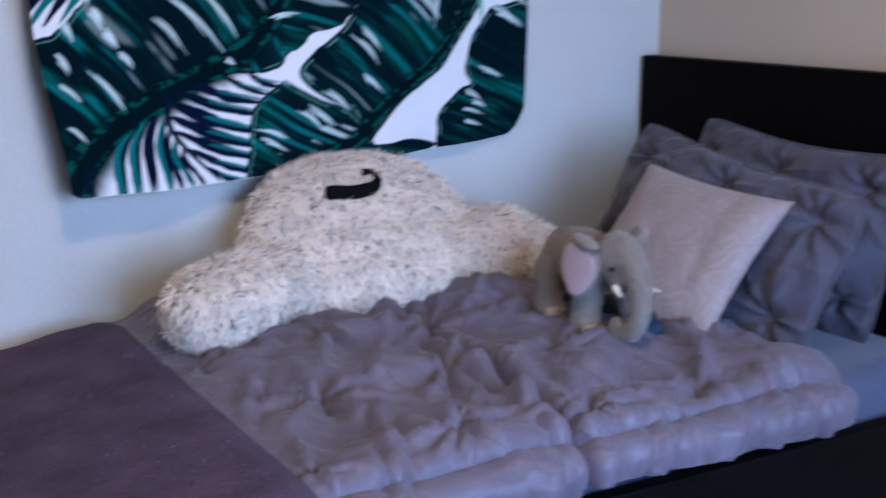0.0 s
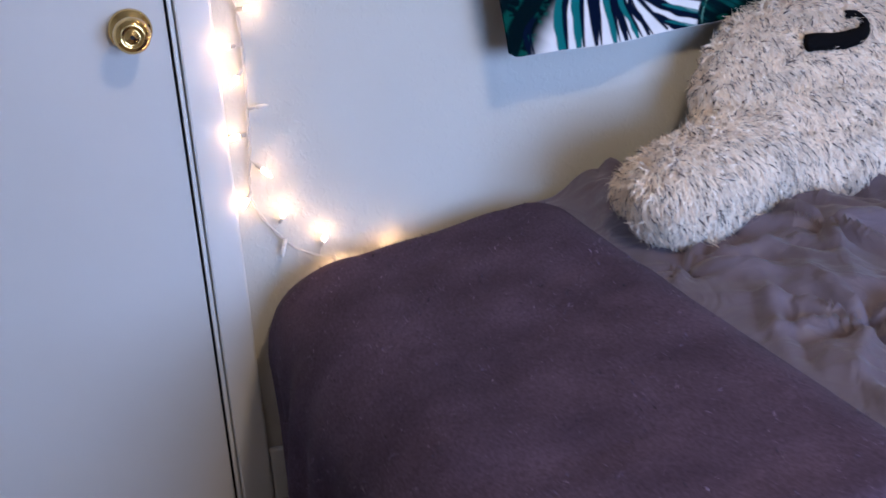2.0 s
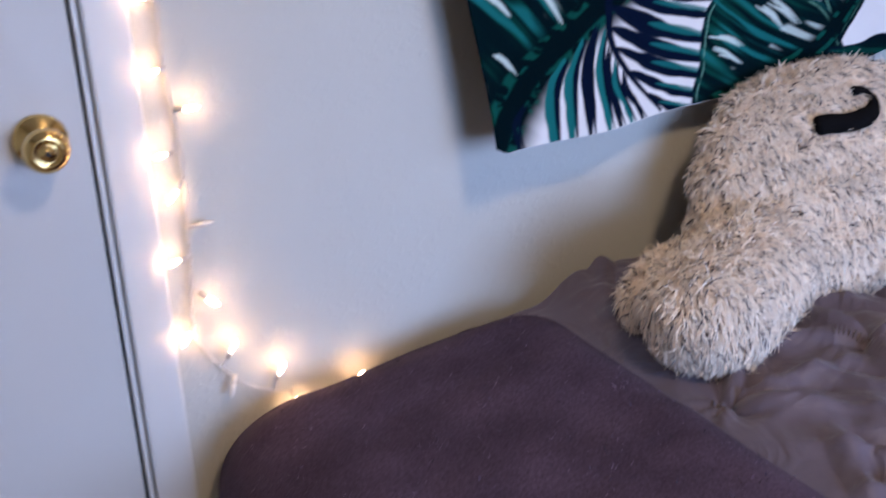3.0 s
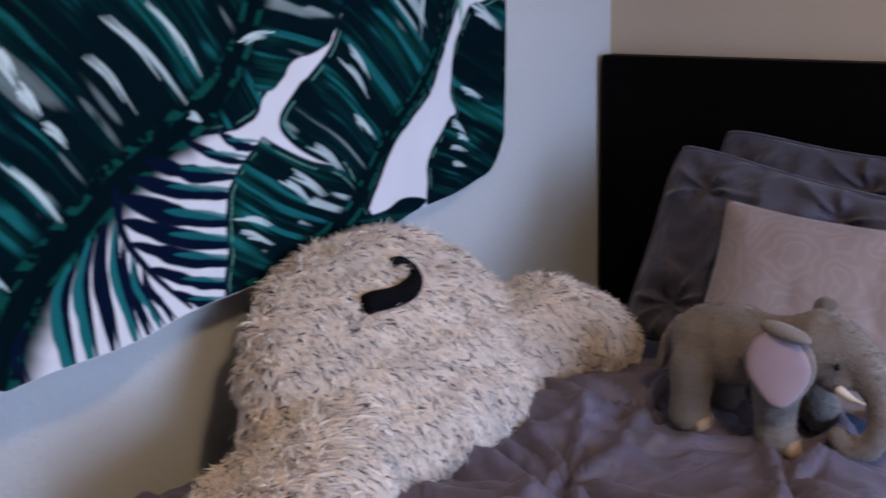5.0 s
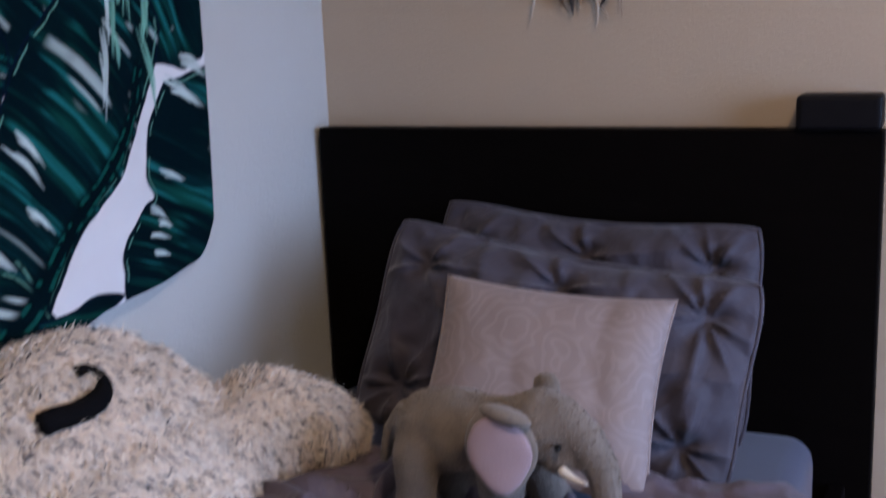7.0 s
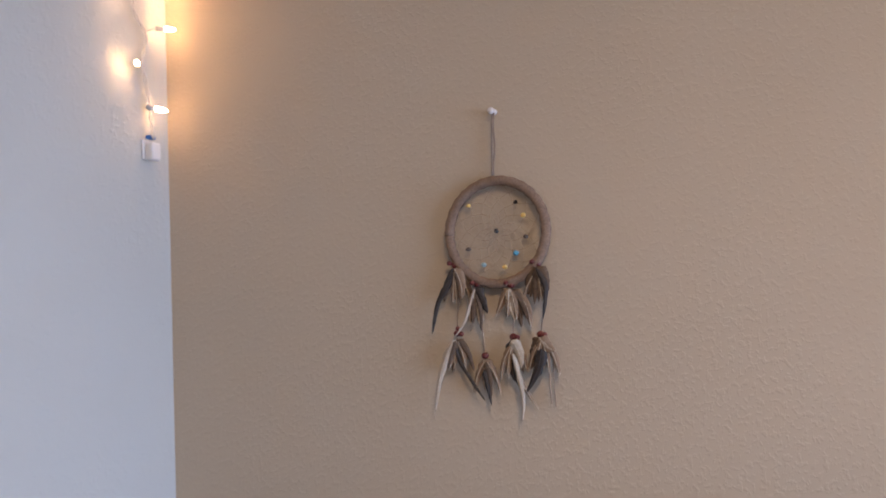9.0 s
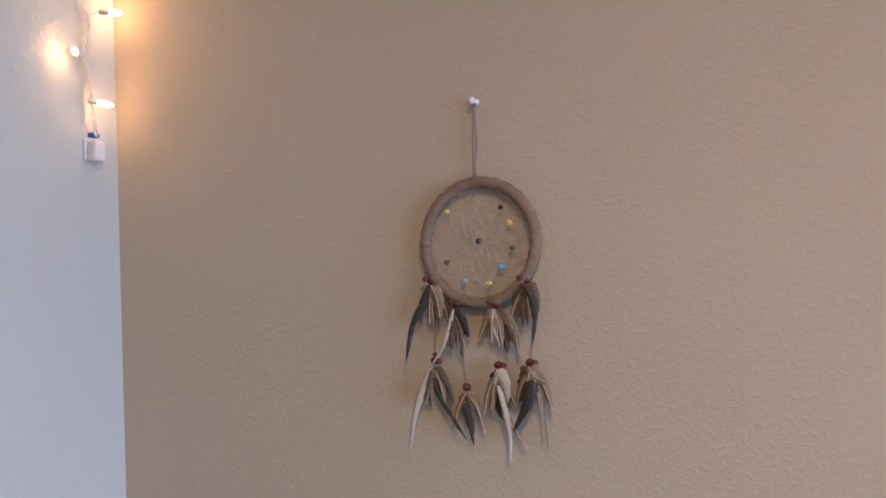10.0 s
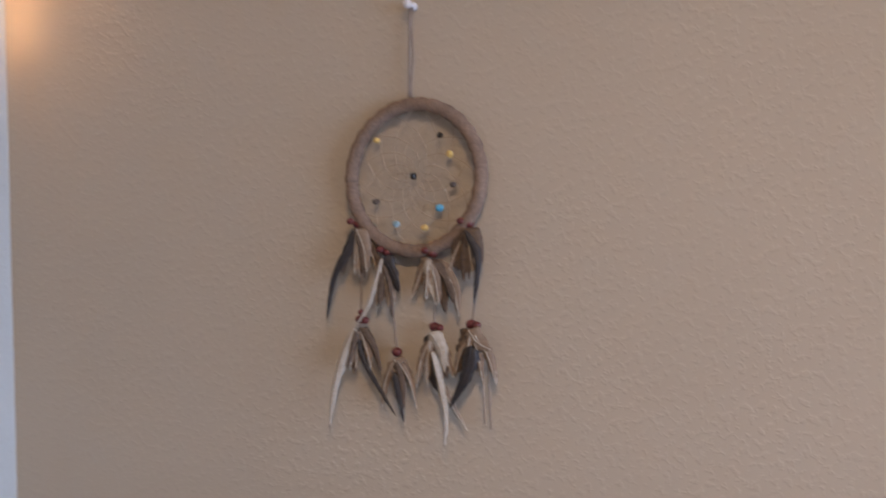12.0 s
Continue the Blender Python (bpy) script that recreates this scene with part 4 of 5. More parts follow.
def dye(X, Z):
    C = np.broadcast_to(WHITE_DYE, X.shape + (3,)).copy()
    C *= (0.97 + 0.05 * vnoise(X, Z, 30.0, 77))[..., None]
    # leaves high on the cloth
    C = leaf(C, X, Z, [(-1.46, 1.40), (-1.30, 1.34), (-1.12, 1.48), (-0.98, 1.80), (-1.30, 1.80)], -55, 41, 0.4)
    C = leaf(C, X, Z, [(-1.02, 1.20), (-0.86, 1.18), (-0.70, 1.30), (-0.64, 1.80), (-0.92, 1.80), (-0.99, 1.5)], -40, 43, 0.5)
    C = leaf(C, X, Z, [(-0.64, 1.22), (-0.55, 1.20), (-0.42, 1.26), (-0.40, 1.80), (-0.60, 1.80)], -65, 47, 0.6)
    # striped frond at the side
    for k in range(7):
        a, b = -1.64 + 0.030 * k, 1.125 + 0.006 * k
        C = stroke(C, X, Z, [(a, b), (a + 0.045, b + 0.06), (a + 0.12, b + 0.13), (a + 0.20, b + 0.18)], 0.0085, TEAL_DYE if k % 2 else NAVY_DYE, k)
    # the great leaf
    C = leaf(C, X, Z, [(-1.70, 1.05), (-1.597, 1.116), (-1.568, 1.125), (-1.535, 1.153), (-1.50, 1.20), (-1.46, 1.27), (-1.38, 1.36), (-1.22, 1.43), (-1.05, 1.38), (-1.00, 1.25), (-1.045, 1.157),
                       (-1.060, 1.13), (-1.055, 1.09), (-1.075, 1.06), (-1.110, 1.035), (-1.187, 1.037), (-1.282, 1.030), (-1.339, 0.998), (-1.404, 0.955), (-1.481, 0.896), (-1.511, 0.858), (-1.545, 0.79), (-1.70, 0.79)],
             -50, 3, 0.25, 0.5, 0.014, 0.7)
    C = leaf(C, X, Z, [(-1.09, 1.08), (-1.05, 1.078), (-1.026, 1.100), (-1.004, 1.117), (-0.96, 1.130), (-0.925, 1.15), (-0.88, 1.25), (-0.98, 1.36), (-1.09, 1.28)], -15, 17, 0.5, 0.0, 0.016)
    C = rib(C, X, Z, [(-1.555, 0.80), (-1.528, 0.855), (-1.477, 0.915), (-1.402, 0.967), (-1.323, 1.008), (-1.239, 1.045), (-1.16, 1.092), (-1.099, 1.156), (-1.05, 1.26)], 0.042, 21)
    for line, w in (([(-1.547, 1.150), (-1.530, 1.115)], 0.009), ([(-1.490, 1.172), (-1.470, 1.138)], 0.011), ([(-1.467, 1.128), (-1.445, 1.099)], 0.010), ([(-1.442, 1.088), (-1.414, 1.060)], 0.006), ([(-1.503, 1.203), (-1.493, 1.180)], 0.008),
                    ([(-1.37, 1.165), (-1.30, 1.085)], 0.007), ([(-1.33, 1.20), (-1.235, 1.10)], 0.007), ([(-1.27, 1.22), (-1.20, 1.13)], 0.005), ([(-1.56, 1.085), (-1.535, 1.045)], 0.007), ([(-1.50, 1.055), (-1.445, 0.985)], 0.005),
                    ([(-1.555, 1.025), (-1.51, 0.985)], 0.004), ([(-1.545, 0.945), (-1.515, 0.915)], 0.004), ([(-1.105, 1.152), (-1.046, 1.158)], 0.006), ([(-1.215, 1.068), (-1.195, 1.058)], 0.006)):
        C = dab(C, X, Z, line, 0.75 * w, PALE_DYE * 1.25, round(-1000 * line[0][0]))
    # white frond striped navy and teal
    mid = [(-1.345, 0.990), (-1.343, 0.936), (-1.306, 0.882), (-1.235, 0.812)]
    for k, (a, b, c, d, w, teal) in enumerate(((-1.372, 0.965, -1.385, 0.812, 0.009, 0), (-1.40, 0.948, -1.418, 0.808, 0.009, 1), (-1.432, 0.925, -1.448, 0.806, 0.011, 1), (-1.50, 0.868, -1.505, 0.800, 0.004, 0),
                                               (-1.355, 0.955, -1.345, 0.812, 0.008, 1), (-1.348, 0.93, -1.318, 0.812, 0.007, 0), (-1.335, 0.91, -1.290, 0.812, 0.006, 1), (-1.318, 0.89, -1.262, 0.812, 0.005, 0))):
        C = stroke(C, X, Z, [(a, b), (a + 0.35 * (c - a) - 0.016, b + 0.4 * (d - b)), (a + 0.7 * (c - a) - 0.010, b + 0.75 * (d - b)), (c, d - 0.03)], w * 1.1, TEAL_DYE if teal else NAVY_DYE, k)
        C = stroke(C, X, Z, [(a + 0.006, b), (a + 0.35 * (c - a) - 0.008, b + 0.4 * (d - b)), (c + 0.008, d - 0.02)], w * 0.5, NAVY_DYE, k + 30)
    for k, (a, b, c, d, w) in enumerate(((-1.342, 0.984, -1.13, 0.905, 0.012), (-1.325, 1.006, -1.13, 0.945, 0.009), (-1.290, 1.020, -1.12, 0.970, 0.009), (-1.225, 1.036, -1.10, 0.985, 0.006), (-1.343, 0.955, -1.12, 0.872, 0.011),
                                         (-1.335, 0.925, -1.12, 0.845, 0.009), (-1.305, 0.885, -1.13, 0.815, 0.007), (-1.27, 0.845, -1.15, 0.795, 0.006), (-1.165, 1.036, -1.08, 1.005, 0.006))):
        C = stroke(C, X, Z, [(a, b), ((a + c) / 2, (b + d) / 2 - 0.008), (c, d)], w * 1.15, NAVY_DYE, k + 50)
        C = stroke(C, X, Z, [((a + c) / 2 - 0.03, (b + d) / 2 + 0.006), (c, d + 0.008)], w * 0.45, TEAL_DYE, k + 60, 0.85)
    run, d = along(X, Z, curve2(mid))
    C = mixto(C, NAVY_DYE, sstep(0.010 - 0.006 * run, 0.006 - 0.005 * run, d))
    # leaves beside and below it
    C = leaf(C, X, Z, [(-0.925, 1.15), (-0.953, 1.121), (-1.013, 1.076), (-1.045, 1.035), (-1.02, 1.00), (-0.975, 0.972), (-0.93, 0.95), (-0.90, 0.90), (-0.879, 0.877), (-0.848, 0.905), (-0.787, 0.961), (-0.692, 1.024),
                       (-0.65, 1.07), (-0.61, 1.122), (-0.56, 1.19), (-0.54, 1.28), (-0.62, 1.36), (-0.75, 1.33), (-0.86, 1.24)], -42, 7, 0.7, 0.8, 0.006, 0.9)
    C = leaf(C, X, Z, [(-1.078, 1.022), (-1.14, 0.978), (-1.162, 0.949), (-1.168, 0.87), (-1.165, 0.79), (-1.007, 0.79), (-0.87, 0.84), (-0.875, 0.88), (-0.90, 0.925), (-0.935, 0.955), (-0.985, 0.972), (-1.04, 1.0)], -27, 11, 0.8, -0.6, 0.005, 0.8)
    C = rib(C, X, Z, [(-1.15, 0.80), (-1.01, 0.832), (-0.92, 0.875), (-0.865, 0.93), (-0.79, 0.985), (-0.71, 1.045), (-0.64, 1.12), (-0.60, 1.20)], 0.024, 23)
    C = leaf(C, X, Z, [(-0.535, 1.175), (-0.590, 1.105), (-0.612, 1.03), (-0.598, 0.995), (-0.625, 0.985), (-0.683, 0.935), (-0.690, 0.888), (-0.666, 0.82), (-0.40, 0.80), (-0.38, 1.17)], -22, 13, 0.8, 0.5, 0.006, 0.9)
    C = leaf(C, X, Z, [(-0.90, 0.868), (-0.83, 0.868), (-0.76, 0.872), (-0.695, 0.858), (-0.72, 0.842), (-0.80, 0.825), (-0.90, 0.83)], -10, 15, 0.1, 0.0, 0.008)
    for line, w in (([(-0.985, 0.995), (-0.925, 0.945)], 0.006), ([(-1.02, 0.955), (-0.965, 0.915)], 0.006), ([(-1.05, 0.955), (-0.995, 0.912)], 0.004), ([(-1.145, 0.918), (-1.075, 0.890)], 0.0035), ([(-1.14, 0.895), (-1.085, 0.868)], 0.0035),
                    ([(-0.915, 1.115), (-0.855, 1.055)], 0.005), ([(-0.90, 1.135), (-0.845, 1.08)], 0.004), ([(-0.90, 1.03), (-0.845, 0.985)], 0.003), ([(-0.605, 0.975), (-0.555, 0.952)], 0.005), ([(-0.60, 0.955), (-0.545, 0.935)], 0.004),
                    ([(-0.615, 0.935), (-0.56, 0.918)], 0.003), ([(-0.61, 0.905), (-0.57, 0.893)], 0.003), ([(-0.565, 1.03), (-0.51, 1.01)], 0.004), ([(-0.53, 1.175), (-0.455, 1.13)], 0.009), ([(-0.50, 1.215), (-0.44, 1.185)], 0.010)):
        C = dab(C, X, Z, line, w, PALE_DYE * 1.15, round(-1000 * line[0][0]))
    rnd = random.Random(4)
    for k in range(16):
        x, z = rnd.uniform(-0.72, -0.44), rnd.uniform(1.24, 1.50)
        C = dab(C, X, Z, [(x, z), (x + rnd.uniform(-0.02, 0.03), z - rnd.uniform(0.06, 0.13))], rnd.uniform(0.004, 0.010), PALE_DYE * 1.1 if k % 2 else RIM_DYE * 1.6, 90 + k)
    return np.clip(C, 0, 1)


def tapestry():
    nx, nz = 540, 430
    U, V = np.meshgrid(np.linspace(0, 1, nx), np.linspace(0, 1, nz) ** 1.5, indexing="ij")
    low = 0.802 + 0.068 * U ** 1.8 + 0.062 * np.clip((U - 0.94) / 0.06, 0, 1) ** 3 + 0.002 * np.sin(U * 19)
    low += 0.010 * np.clip((0.02 - U) / 0.02, 0, 1) ** 2
    Z = low + V * (TAP_Z1 - low)
    X = TAP_X0 + U * (TAP_X1 - TAP_X0) - (1 - U) * 0.052 * sstep(-0.05, 0.38, V) - 0.035 * sstep(0.25, 1, V) * U ** 4
    gather = sstep(0.30, 0.95, V) * sstep(0.45, 1.0, U)
    Y = -0.020 - 0.070 * (1 - U) ** 1.3 * (1 - 0.45 * V) - 0.010 * np.sin(U * 11 + 1) * (1 - V)
    Y -= gather * (0.016 * np.sin(U * 75 + 3 * V) + 0.010 * np.sin(U * 121 + 1) + 0.016)
    Y += 0.006 * np.sin(U * 28 + V * 5) * (1 - 0.7 * V)
    Y = np.minimum(Y, -0.006)
    me = sheet_mesh("tapestry", np.stack([X, Y, Z], axis=-1))
    C = dye(X, Z).reshape(-1, 3)
    at = me.color_attributes.new("dye", "FLOAT_COLOR", "POINT")
    at.data.foreach_set("color", np.concatenate([C, np.ones((len(C), 1))], axis=1).ravel())
    ob = part("wall_tapestry", me, PRINT, smooth=True)
    sol = ob.modifiers.new("thick", "SOLIDIFY")
    sol.thickness, sol.offset = 0.0025, 0.0
    part("hem", tube([me.vertices[i].co.copy() for i in range(0, nx * nz, nz * 4)], 0.0014, 5), HEM, ob, "white stitched hem", smooth=True)
    return tagged(ob, "white wall tapestry printed with dark green banana leaves", "tapestry")


tapestry()


# ---- string lights ----
def light_string(name, label, line, bulbs, group):
    """A twisted white cord with small bulbs: (place, way, lit)."""
    o = Vector(line[0])
    ob = thing(name, label, "string lights", o, group)
    pts = smooth_line(line, 8)
    for ph in (0, math.pi):
        tw = [p + Vector((0.0022 * math.cos(k * 0.9 + ph), 0.0022 * math.sin(k * 0.9 + ph), 0)) - o for k, p in enumerate(pts)]
        part("cord", tube(tw, 0.0013, 6), CORD, ob, smooth=True)
    for place, way, lit in bulbs:
        p, d = Vector(place) - o, Vector(way).normalized()
        base = p - d * 0.022
        near = min(pts, key=lambda q: (q - o - base).length) - o
        sock = part("socket", tube([base, base + d * 0.012, base + d * 0.014], 0.0034, 8), CORD, ob, smooth=True)
        part("lead", tube([near, (near + base) / 2 + Vector((0, -0.002, 0)), base], 0.0011, 5), CORD, ob)
        part("bulb", tube([base + d * 0.013, base + d * 0.018, base + d * 0.026, base + d * 0.031, base + d * 0.034], 0.0043, 8, (0.8, 1.0, 0.95, 0.6, 0.12)),
             BULB_LIT if lit else BULB_OFF, ob, "glowing warm white bulb" if lit else "unlit clear bulb", smooth=True)
    return ob


light_string("string_lights", "warm white string lights hanging on a white cord beside the door", [
    (-1.983, -0.012, 2.392), (-1.976, -0.013, 1.892), (-1.981, -0.014, 1.442), (-1.976, -0.014, 1.142), (-1.981, -0.014, 0.982), (-1.973, -0.014, 0.872), (-1.977, -0.014, 0.756), (-1.981, -0.014, 0.682), (-1.988, -0.014, 0.623), (-1.98, -0.014, 0.574),
    (-1.928, -0.014, 0.504), (-1.857, -0.014, 0.468), (-1.791, -0.014, 0.454), (-1.711, -0.014, 0.46), (-1.611, -0.014, 0.452)],
    [((-1.999, -0.024, 0.968), (-0.7, -0.4, -0.1), 1), ((-1.956, -0.026, 0.917), (0.8, -0.5, 0.1), 1), ((-2.003, -0.026, 0.861), (-0.7, -0.5, 0.1), 1), ((-1.994, -0.026, 0.804), (-0.6, -0.2, -0.7), 1),
     ((-1.955, -0.022, 0.757), (1, -0.2, 0.1), 0), ((-2.005, -0.026, 0.712), (-0.8, -0.4, 0), 1), ((-1.961, -0.03, 0.647), (0.6, -0.4, -0.6), 1), ((-2.001, -0.024, 0.596), (-0.6, -0.3, -0.7), 1),
     ((-1.938, -0.026, 0.57), (0.4, -0.4, 0.9), 1), ((-1.872, -0.026, 0.517), (0.3, -0.4, 0.9), 1), ((-1.853, -0.024, 0.454), (0.2, -0.4, -0.7), 1), ((-1.946, -0.022, 0.5), (-0.3, -0.2, -0.9), 0),
     ((-1.753, -0.028, 0.474), (0.2, -0.5, 0.8), 1), ((-2.001, -0.024, 1.062), (-0.7, -0.4, 0.2), 1), ((-1.953, -0.024, 1.152), (0.7, -0.4, 0.2), 1), ((-2.001, -0.024, 1.272), (-0.7, -0.4, 0.2), 1)],
    "string lights")

# the last six bulbs, high on the cord, are unseen extras brightening the tan wall
light_string("string_lights", "warm white string lights hanging down the corner to a wall clip", [
    (-0.055, -0.014, 2.40), (-0.09, -0.014, 2.2), (-0.06, -0.014, 2.0), (-0.095, -0.014, 1.88), (-0.066, -0.014, 1.835), (-0.075, -0.014, 1.79), (-0.063, -0.014, 1.742), (-0.060, -0.016, 1.70), (-0.058, -0.018, 1.672)],
    [((-0.030, -0.030, 1.850), (0.9, -0.4, 0.1), 1), ((-0.103, -0.026, 1.781), (-0.7, -0.5, 0.0), 1), ((-0.054, -0.030, 1.717), (0.5, -0.7, -0.2), 1), ((-0.12, -0.026, 1.90), (-0.7, -0.4, 0.2), 1),
     ((-0.028, -0.028, 1.965), (0.8, -0.4, 0.1), 1), ((-0.10, -0.026, 2.06), (-0.7, -0.5, 0.1), 1), ((-0.04, -0.028, 2.17), (0.8, -0.4, 0.1), 1), ((-0.03, -0.03, 1.91), (0.8, -0.5, 0.1), 1), ((-0.085, -0.026, 2.00), (-0.7, -0.5, 0.1), 1),
     ((-0.035, -0.03, 2.04), (0.8, -0.5, -0.1), 1), ((-0.11, -0.026, 2.13), (-0.7, -0.5, 0.1), 1), ((-0.10, -0.026, 2.24), (-0.7, -0.5, -0.1), 1), ((-0.035, -0.03, 2.28), (0.8, -0.5, 0.1), 1)],
    "string lights")

hook = thing("cord_clip", "white plastic adhesive clip holding the end of the light string", "clip", (-0.055, 0, 1.655))
part("backplate", box(-0.011, 0.006, -0.004, -0.0004, -0.014, 0.017, 0.0012), CLIP, hook)
part("clip_body", box(-0.008, 0.012, -0.020, -0.0045, -0.016, 0.012, 0.003, 3), CLIP, hook)
part("plug", box(-0.006, 0.008, -0.014, -0.0045, 0.018, 0.024, 0.0015), BLUE_TAB, hook, "blue tab")


# ---- dream catcher ----
def dream_catcher():
    cy, cz, R = -0.5615, 1.4865, 0.0708
    o = Vector((0, cy, cz))
    ob = thing("dream_catcher", "brown suede dream catcher with beads and feathers on the wall", "dream catcher", o)
    rnd = random.Random(8)

    def W(y, z, x=-0.012):
        return Vector((x, y, z)) - o

    turns = 90
    ring = [Vector((-0.011, R * math.cos(t), R * math.sin(t))) for t in np.linspace(0, 2 * math.pi, turns + 1)]
    part("hoop", tube(ring, 0.0068, 8, [1 + 0.10 * math.sin(k * 2.1) + 0.05 * rnd.random() for k in range(turns)] + [1.0]), SUEDE, ob, "suede-wrapped hoop", smooth=True)
    pin = part("push_pin", tube([W(-0.5625, 1.654, x) for x in (-0.001, -0.004, -0.006, -0.013, -0.0155, -0.018)], 0.0045, 12, (0.9, 1, 0.6, 0.55, 1.1, 0.9)), PIN, ob, "clear push pin", smooth=True)
    part("hanging_cord", tube([W(-0.5613 + 0.004 * t, 1.652 - t * 0.088, -0.009) for t in np.linspace(0, 1, 7)], 0.0014, 6), SUEDE_CORD, ob, smooth=True)
    part("hanging_cord", tube([W(-0.5640 + 0.004 * t + 0.0012 * math.sin(t * 9), 1.652 - t * 0.088, -0.008) for t in np.linspace(0, 1, 9)], 0.0013, 6), SUEDE_CORD, ob, smooth=True)
    # web: chords in shrinking rounds
    n, knots = 12, []
    for k in range(7):
        rr, tw = R * (1.0, 0.80, 0.63, 0.48, 0.35, 0.23, 0.12)[k], k * math.pi / n
        knots.append([Vector((-0.011, rr * math.cos(2 * math.pi * i / n + tw + 0.1), rr * math.sin(2 * math.pi * i / n + tw + 0.1))) for i in range(n)])
    for a, b in zip(knots, knots[1:]):
        for i in range(n):
            for j in (i, i - 1):
                part("web_thread", tube([a[i], b[j]], 0.00045, 4), WEB, ob)
    for y, z, kind, r in ((-0.521, 1.526, "yellow", 0.0035), (-0.591, 1.525, "black", 0.0034), (-0.601, 1.506, "yellow", 0.0035), (-0.561, 1.488, "black", 0.0036), (-0.603, 1.477, "brown", 0.0030), (-0.518, 1.466, "brown", 0.0036),
                          (-0.588, 1.456, "blue", 0.0042), (-0.540, 1.443, "pale", 0.0034), (-0.571, 1.438, "yellow", 0.0034)):
        bm = bmesh.new()
        ball(bm, (0, 0, 0), (r, r * rnd.uniform(0.9, 1.3), r * rnd.uniform(0.8, 1.1)))
        for v in bm.verts:
            v.co *= rnd.uniform(0.85, 1.12)
        part("stone_bead", bm, STONES[kind], ob, kind + " stone bead", m=Matrix.Translation(W(y, z)))

    def bead(y, z, r=0.0052, x=-0.012):
        bm = bmesh.new()
        ball(bm, (0, 0, 0), (r, r * 1.05, r * 0.9))
        part("wooden_bead", bm, RED_BEAD, ob, "dark red wooden bead", smooth=True, m=Matrix.Translation(W(y, z, x)))

    def strand(pts):
        part("strand", tube([W(p[0], p[1]) for p in smooth_line([(a, b, 0) for a, b in pts], 4)], 0.0009, 5), SUEDE_CORD, ob)

    def feather(pts, width, kind, curl=0.0, x=-0.014, label=""):
        """A vane with depth: a cupped blade with a quill and a ragged edge, from root to tip."""
        ln = smooth_line([(a, b, 0) for a, b in pts], 7)
        rows, seg = [], len(ln)
        for k, p in enumerate(ln):
            t = k / (seg - 1)
            q = ln[min(k + 1, seg - 1)] - ln[max(k - 1, 0)]
            nrm = Vector((-q.y, q.x, 0)).normalized()
            w = width * min(1, t / 0.12 + 0.15) * max(0.0, 1 - t) ** 0.55 * (0.8 + 0.4 * rnd.random())
            row = []
            for s in (-1, -0.5, 0, 0.5, 1):
                g = p + nrm * w * s
                row.append(W(g.x, g.y, x - 0.004 * (1 - s * s) * (1 - t) - curl * t))
            rows.append(row)
        me = sheet_mesh("feather", np.array([[tuple(v) for v in r] for r in rows]))
        f = part("feather", me, FEATHERS[kind], ob, kind + " feather", smooth=True)
        sol = f.modifiers.new("thick", "SOLIDIFY")
        sol.thickness = 0.0006
        part("quill", tube([rows[k][2] + Vector((-0.0008, 0, 0)) for k in range(0, seg, 2)], 0.0006, 5), FEATHERS["white" if kind in ("white", "tan") else kind], f)

    for y, z in ((-0.497, 1.445), (-0.530, 1.416), (-0.579, 1.413), (-0.618, 1.439)):
        bead(y, z)
        bead(y + 0.006, z + 0.003, 0.0038, -0.017)
    for y, z in ((-0.496, 1.351), (-0.536, 1.319), (-0.578, 1.343), (-0.617, 1.345)):
        bead(y, z)
        if y != -0.536:
            bead(y - 0.0065, z - 0.001, 0.0042, -0.014)
    bead(-0.497, 1.358, 0.0034)
    strand([(-0.4975, 1.444), (-0.499, 1.40), (-0.496, 1.351), (-0.494, 1.338)])
    strand([(-0.530, 1.416), (-0.533, 1.37), (-0.536, 1.319), (-0.536, 1.308)])
    strand([(-0.579, 1.413), (-0.581, 1.38), (-0.578, 1.343), (-0.579, 1.333)])
    strand([(-0.618, 1.439), (-0.624, 1.39), (-0.618, 1.345), (-0.619, 1.333)])
    strand([(-0.634, 1.325), (-0.633, 1.29), (-0.634, 1.247)])
    strand([(-0.629, 1.325), (-0.627, 1.29), (-0.628, 1.252)])
    # upper tier
    feather([(-0.497, 1.440), (-0.487, 1.418), (-0.472, 1.392), (-0.463, 1.352)], 0.006, "dark", 0.006, -0.016)
    feather([(-0.499, 1.440), (-0.500, 1.420), (-0.498, 1.395)], 0.011, "grey")
    feather([(-0.500, 1.440), (-0.508, 1.420), (-0.510, 1.398)], 0.010, "tan", 0.004, -0.016)
    feather([(-0.530, 1.412), (-0.537, 1.398), (-0.545, 1.376)], 0.009, "dark", 0.0, -0.018)
    for (y, z), n in (((-0.500, 1.425), 5), ((-0.527, 1.395), 4), ((-0.580, 1.395), 5), ((-0.620, 1.42), 5), ((-0.498, 1.33), 4), ((-0.539, 1.30), 4), ((-0.580, 1.32), 5), ((-0.622, 1.325), 6)):
        for k in range(n + 3):
            a = rnd.uniform(-0.016, 0.016)
            feather([(y + a * 0.2, z + 0.010), (y + a, z - 0.008), (y + a * 1.5, z - rnd.uniform(0.024, 0.036))], rnd.uniform(0.004, 0.007), rnd.choice(("tan", "tan", "grey")), 0.002, -0.012 - 0.006 * rnd.random())
    feather([(-0.529, 1.410), (-0.521, 1.390), (-0.510, 1.365), (-0.495, 1.345)], 0.0035, "white", 0.0, -0.019)
    feather([(-0.529, 1.408), (-0.524, 1.385), (-0.520, 1.365)], 0.010, "tan")
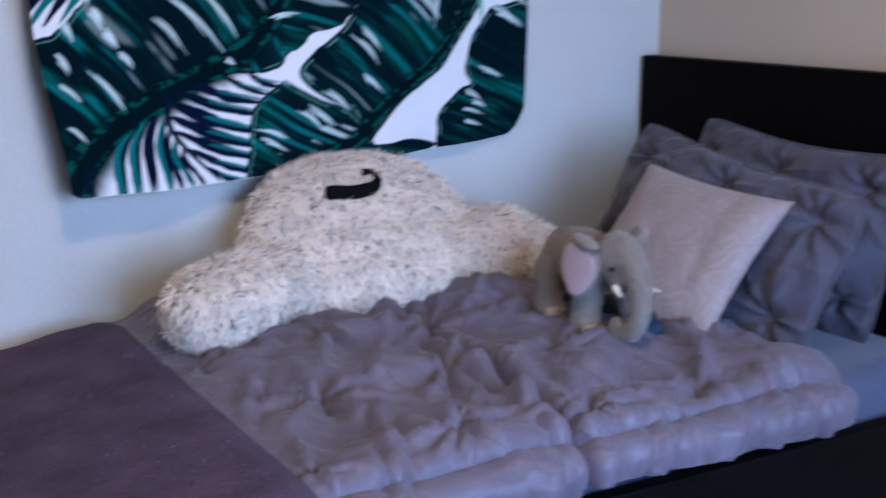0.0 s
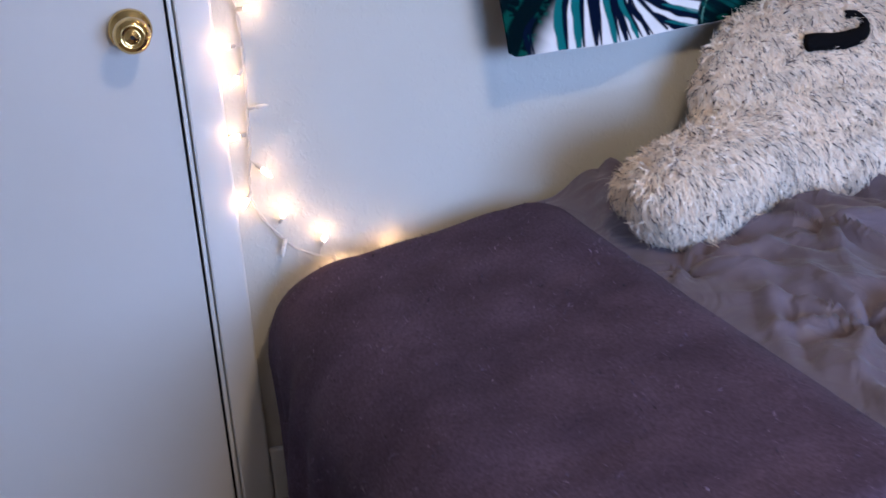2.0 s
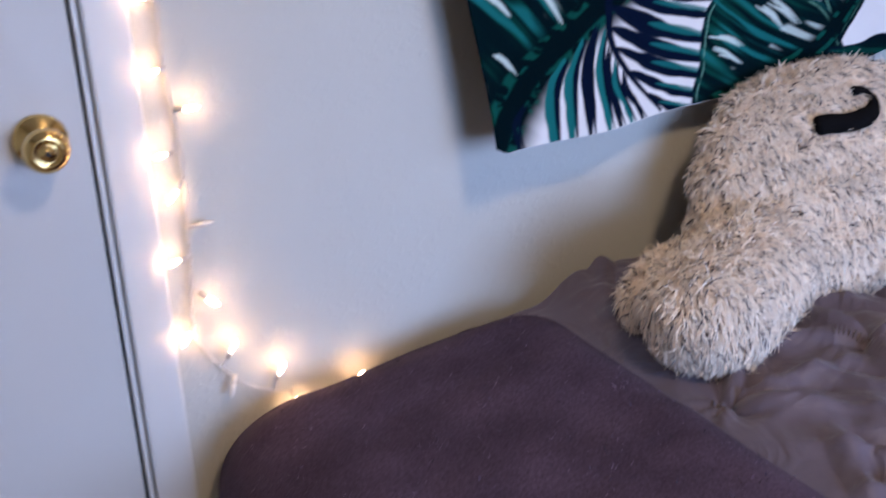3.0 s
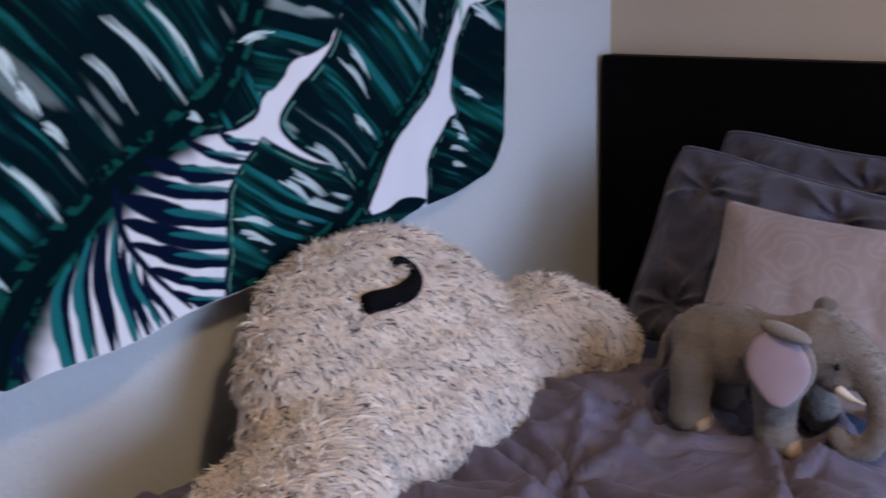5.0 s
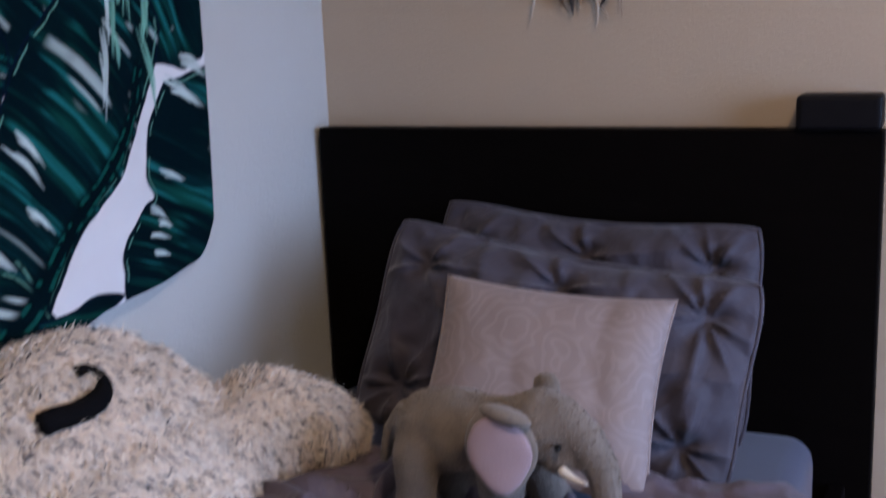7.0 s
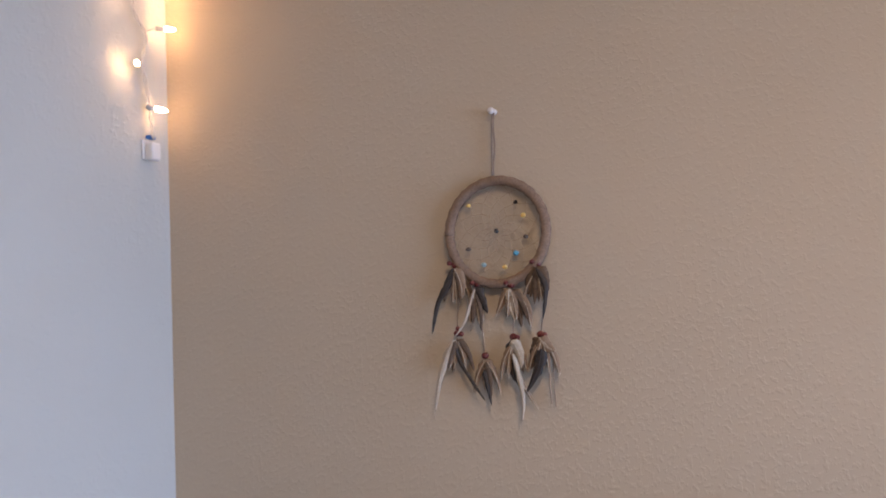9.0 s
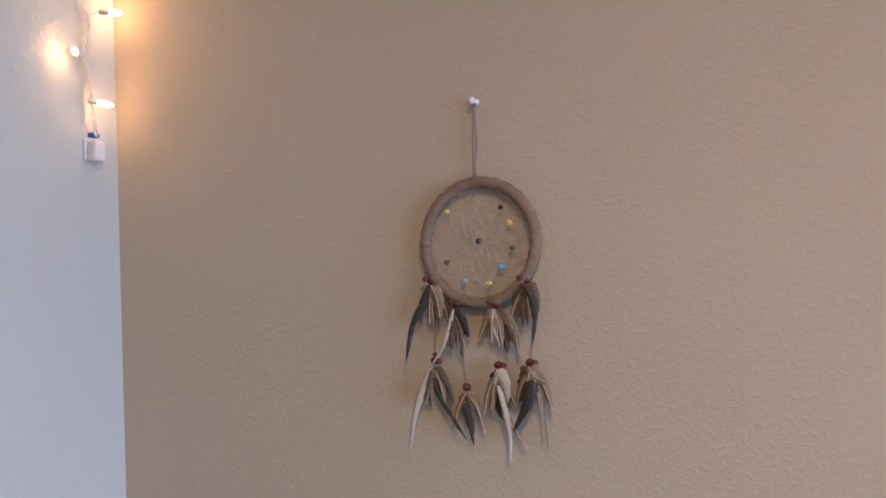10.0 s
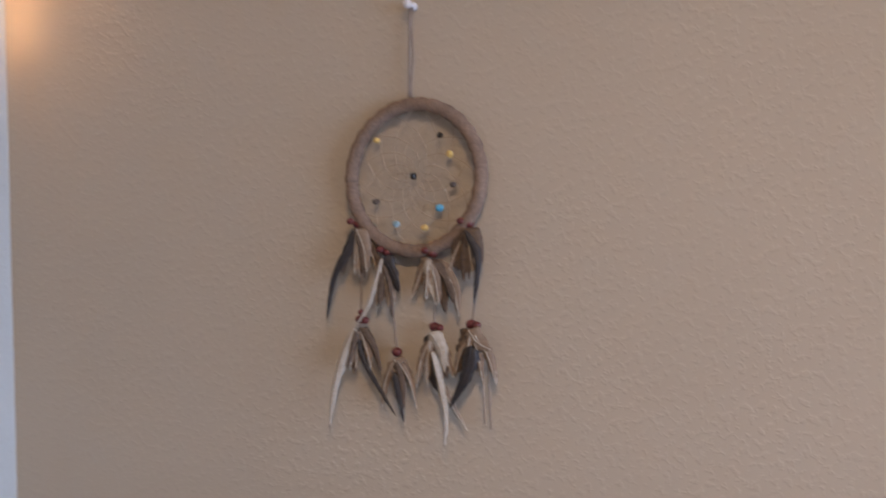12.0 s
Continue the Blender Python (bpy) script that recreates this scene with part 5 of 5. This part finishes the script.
    feather([(-0.531, 1.408), (-0.530, 1.380), (-0.534, 1.352)], 0.006, "grey")
    feather([(-0.578, 1.407), (-0.568, 1.395), (-0.556, 1.372)], 0.009, "tan")
    feather([(-0.579, 1.407), (-0.577, 1.388), (-0.584, 1.364)], 0.006, "white", 0.0, -0.018)
    feather([(-0.580, 1.407), (-0.588, 1.385), (-0.592, 1.355)], 0.010, "grey")
    feather([(-0.582, 1.405), (-0.600, 1.385), (-0.606, 1.352)], 0.009, "tan")
    feather([(-0.617, 1.434), (-0.608, 1.420), (-0.603, 1.398)], 0.011, "grey")
    feather([(-0.619, 1.434), (-0.629, 1.415), (-0.630, 1.388)], 0.011, "grey", 0.003, -0.018)
    feather([(-0.620, 1.432), (-0.631, 1.405), (-0.626, 1.365)], 0.005, "dark", 0.003, -0.020)
    # lower tier
    feather([(-0.494, 1.342), (-0.482, 1.320), (-0.470, 1.285), (-0.463, 1.244)], 0.006, "white", 0.006, -0.017)
    feather([(-0.496, 1.340), (-0.498, 1.318), (-0.514, 1.290), (-0.536, 1.258)], 0.0042, "dark", 0.004)
    feather([(-0.497, 1.342), (-0.505, 1.328), (-0.508, 1.308)], 0.009, "grey")
    feather([(-0.536, 1.313), (-0.540, 1.302), (-0.541, 1.285)], 0.011, "tan")
    feather([(-0.537, 1.300), (-0.540, 1.280), (-0.546, 1.252)], 0.0045, "dark", 0.003, -0.017)
    feather([(-0.577, 1.338), (-0.574, 1.315), (-0.578, 1.292), (-0.588, 1.275)], 0.008, "dark")
    feather([(-0.579, 1.338), (-0.588, 1.322), (-0.590, 1.300)], 0.010, "white", 0.0, -0.018)
    feather([(-0.580, 1.320), (-0.588, 1.285), (-0.592, 1.258), (-0.590, 1.230)], 0.0042, "white", 0.004, -0.019)
    feather([(-0.585, 1.290), (-0.598, 1.265), (-0.610, 1.246)], 0.0032, "tan")
    feather([(-0.618, 1.340), (-0.610, 1.322), (-0.604, 1.300)], 0.011, "grey")
    feather([(-0.619, 1.340), (-0.628, 1.328), (-0.640, 1.322)], 0.012, "tan", 0.003, -0.018)
    feather([(-0.622, 1.325), (-0.616, 1.300), (-0.598, 1.268)], 0.009, "dark", 0.004, -0.020)
    return ob


dream_catcher()
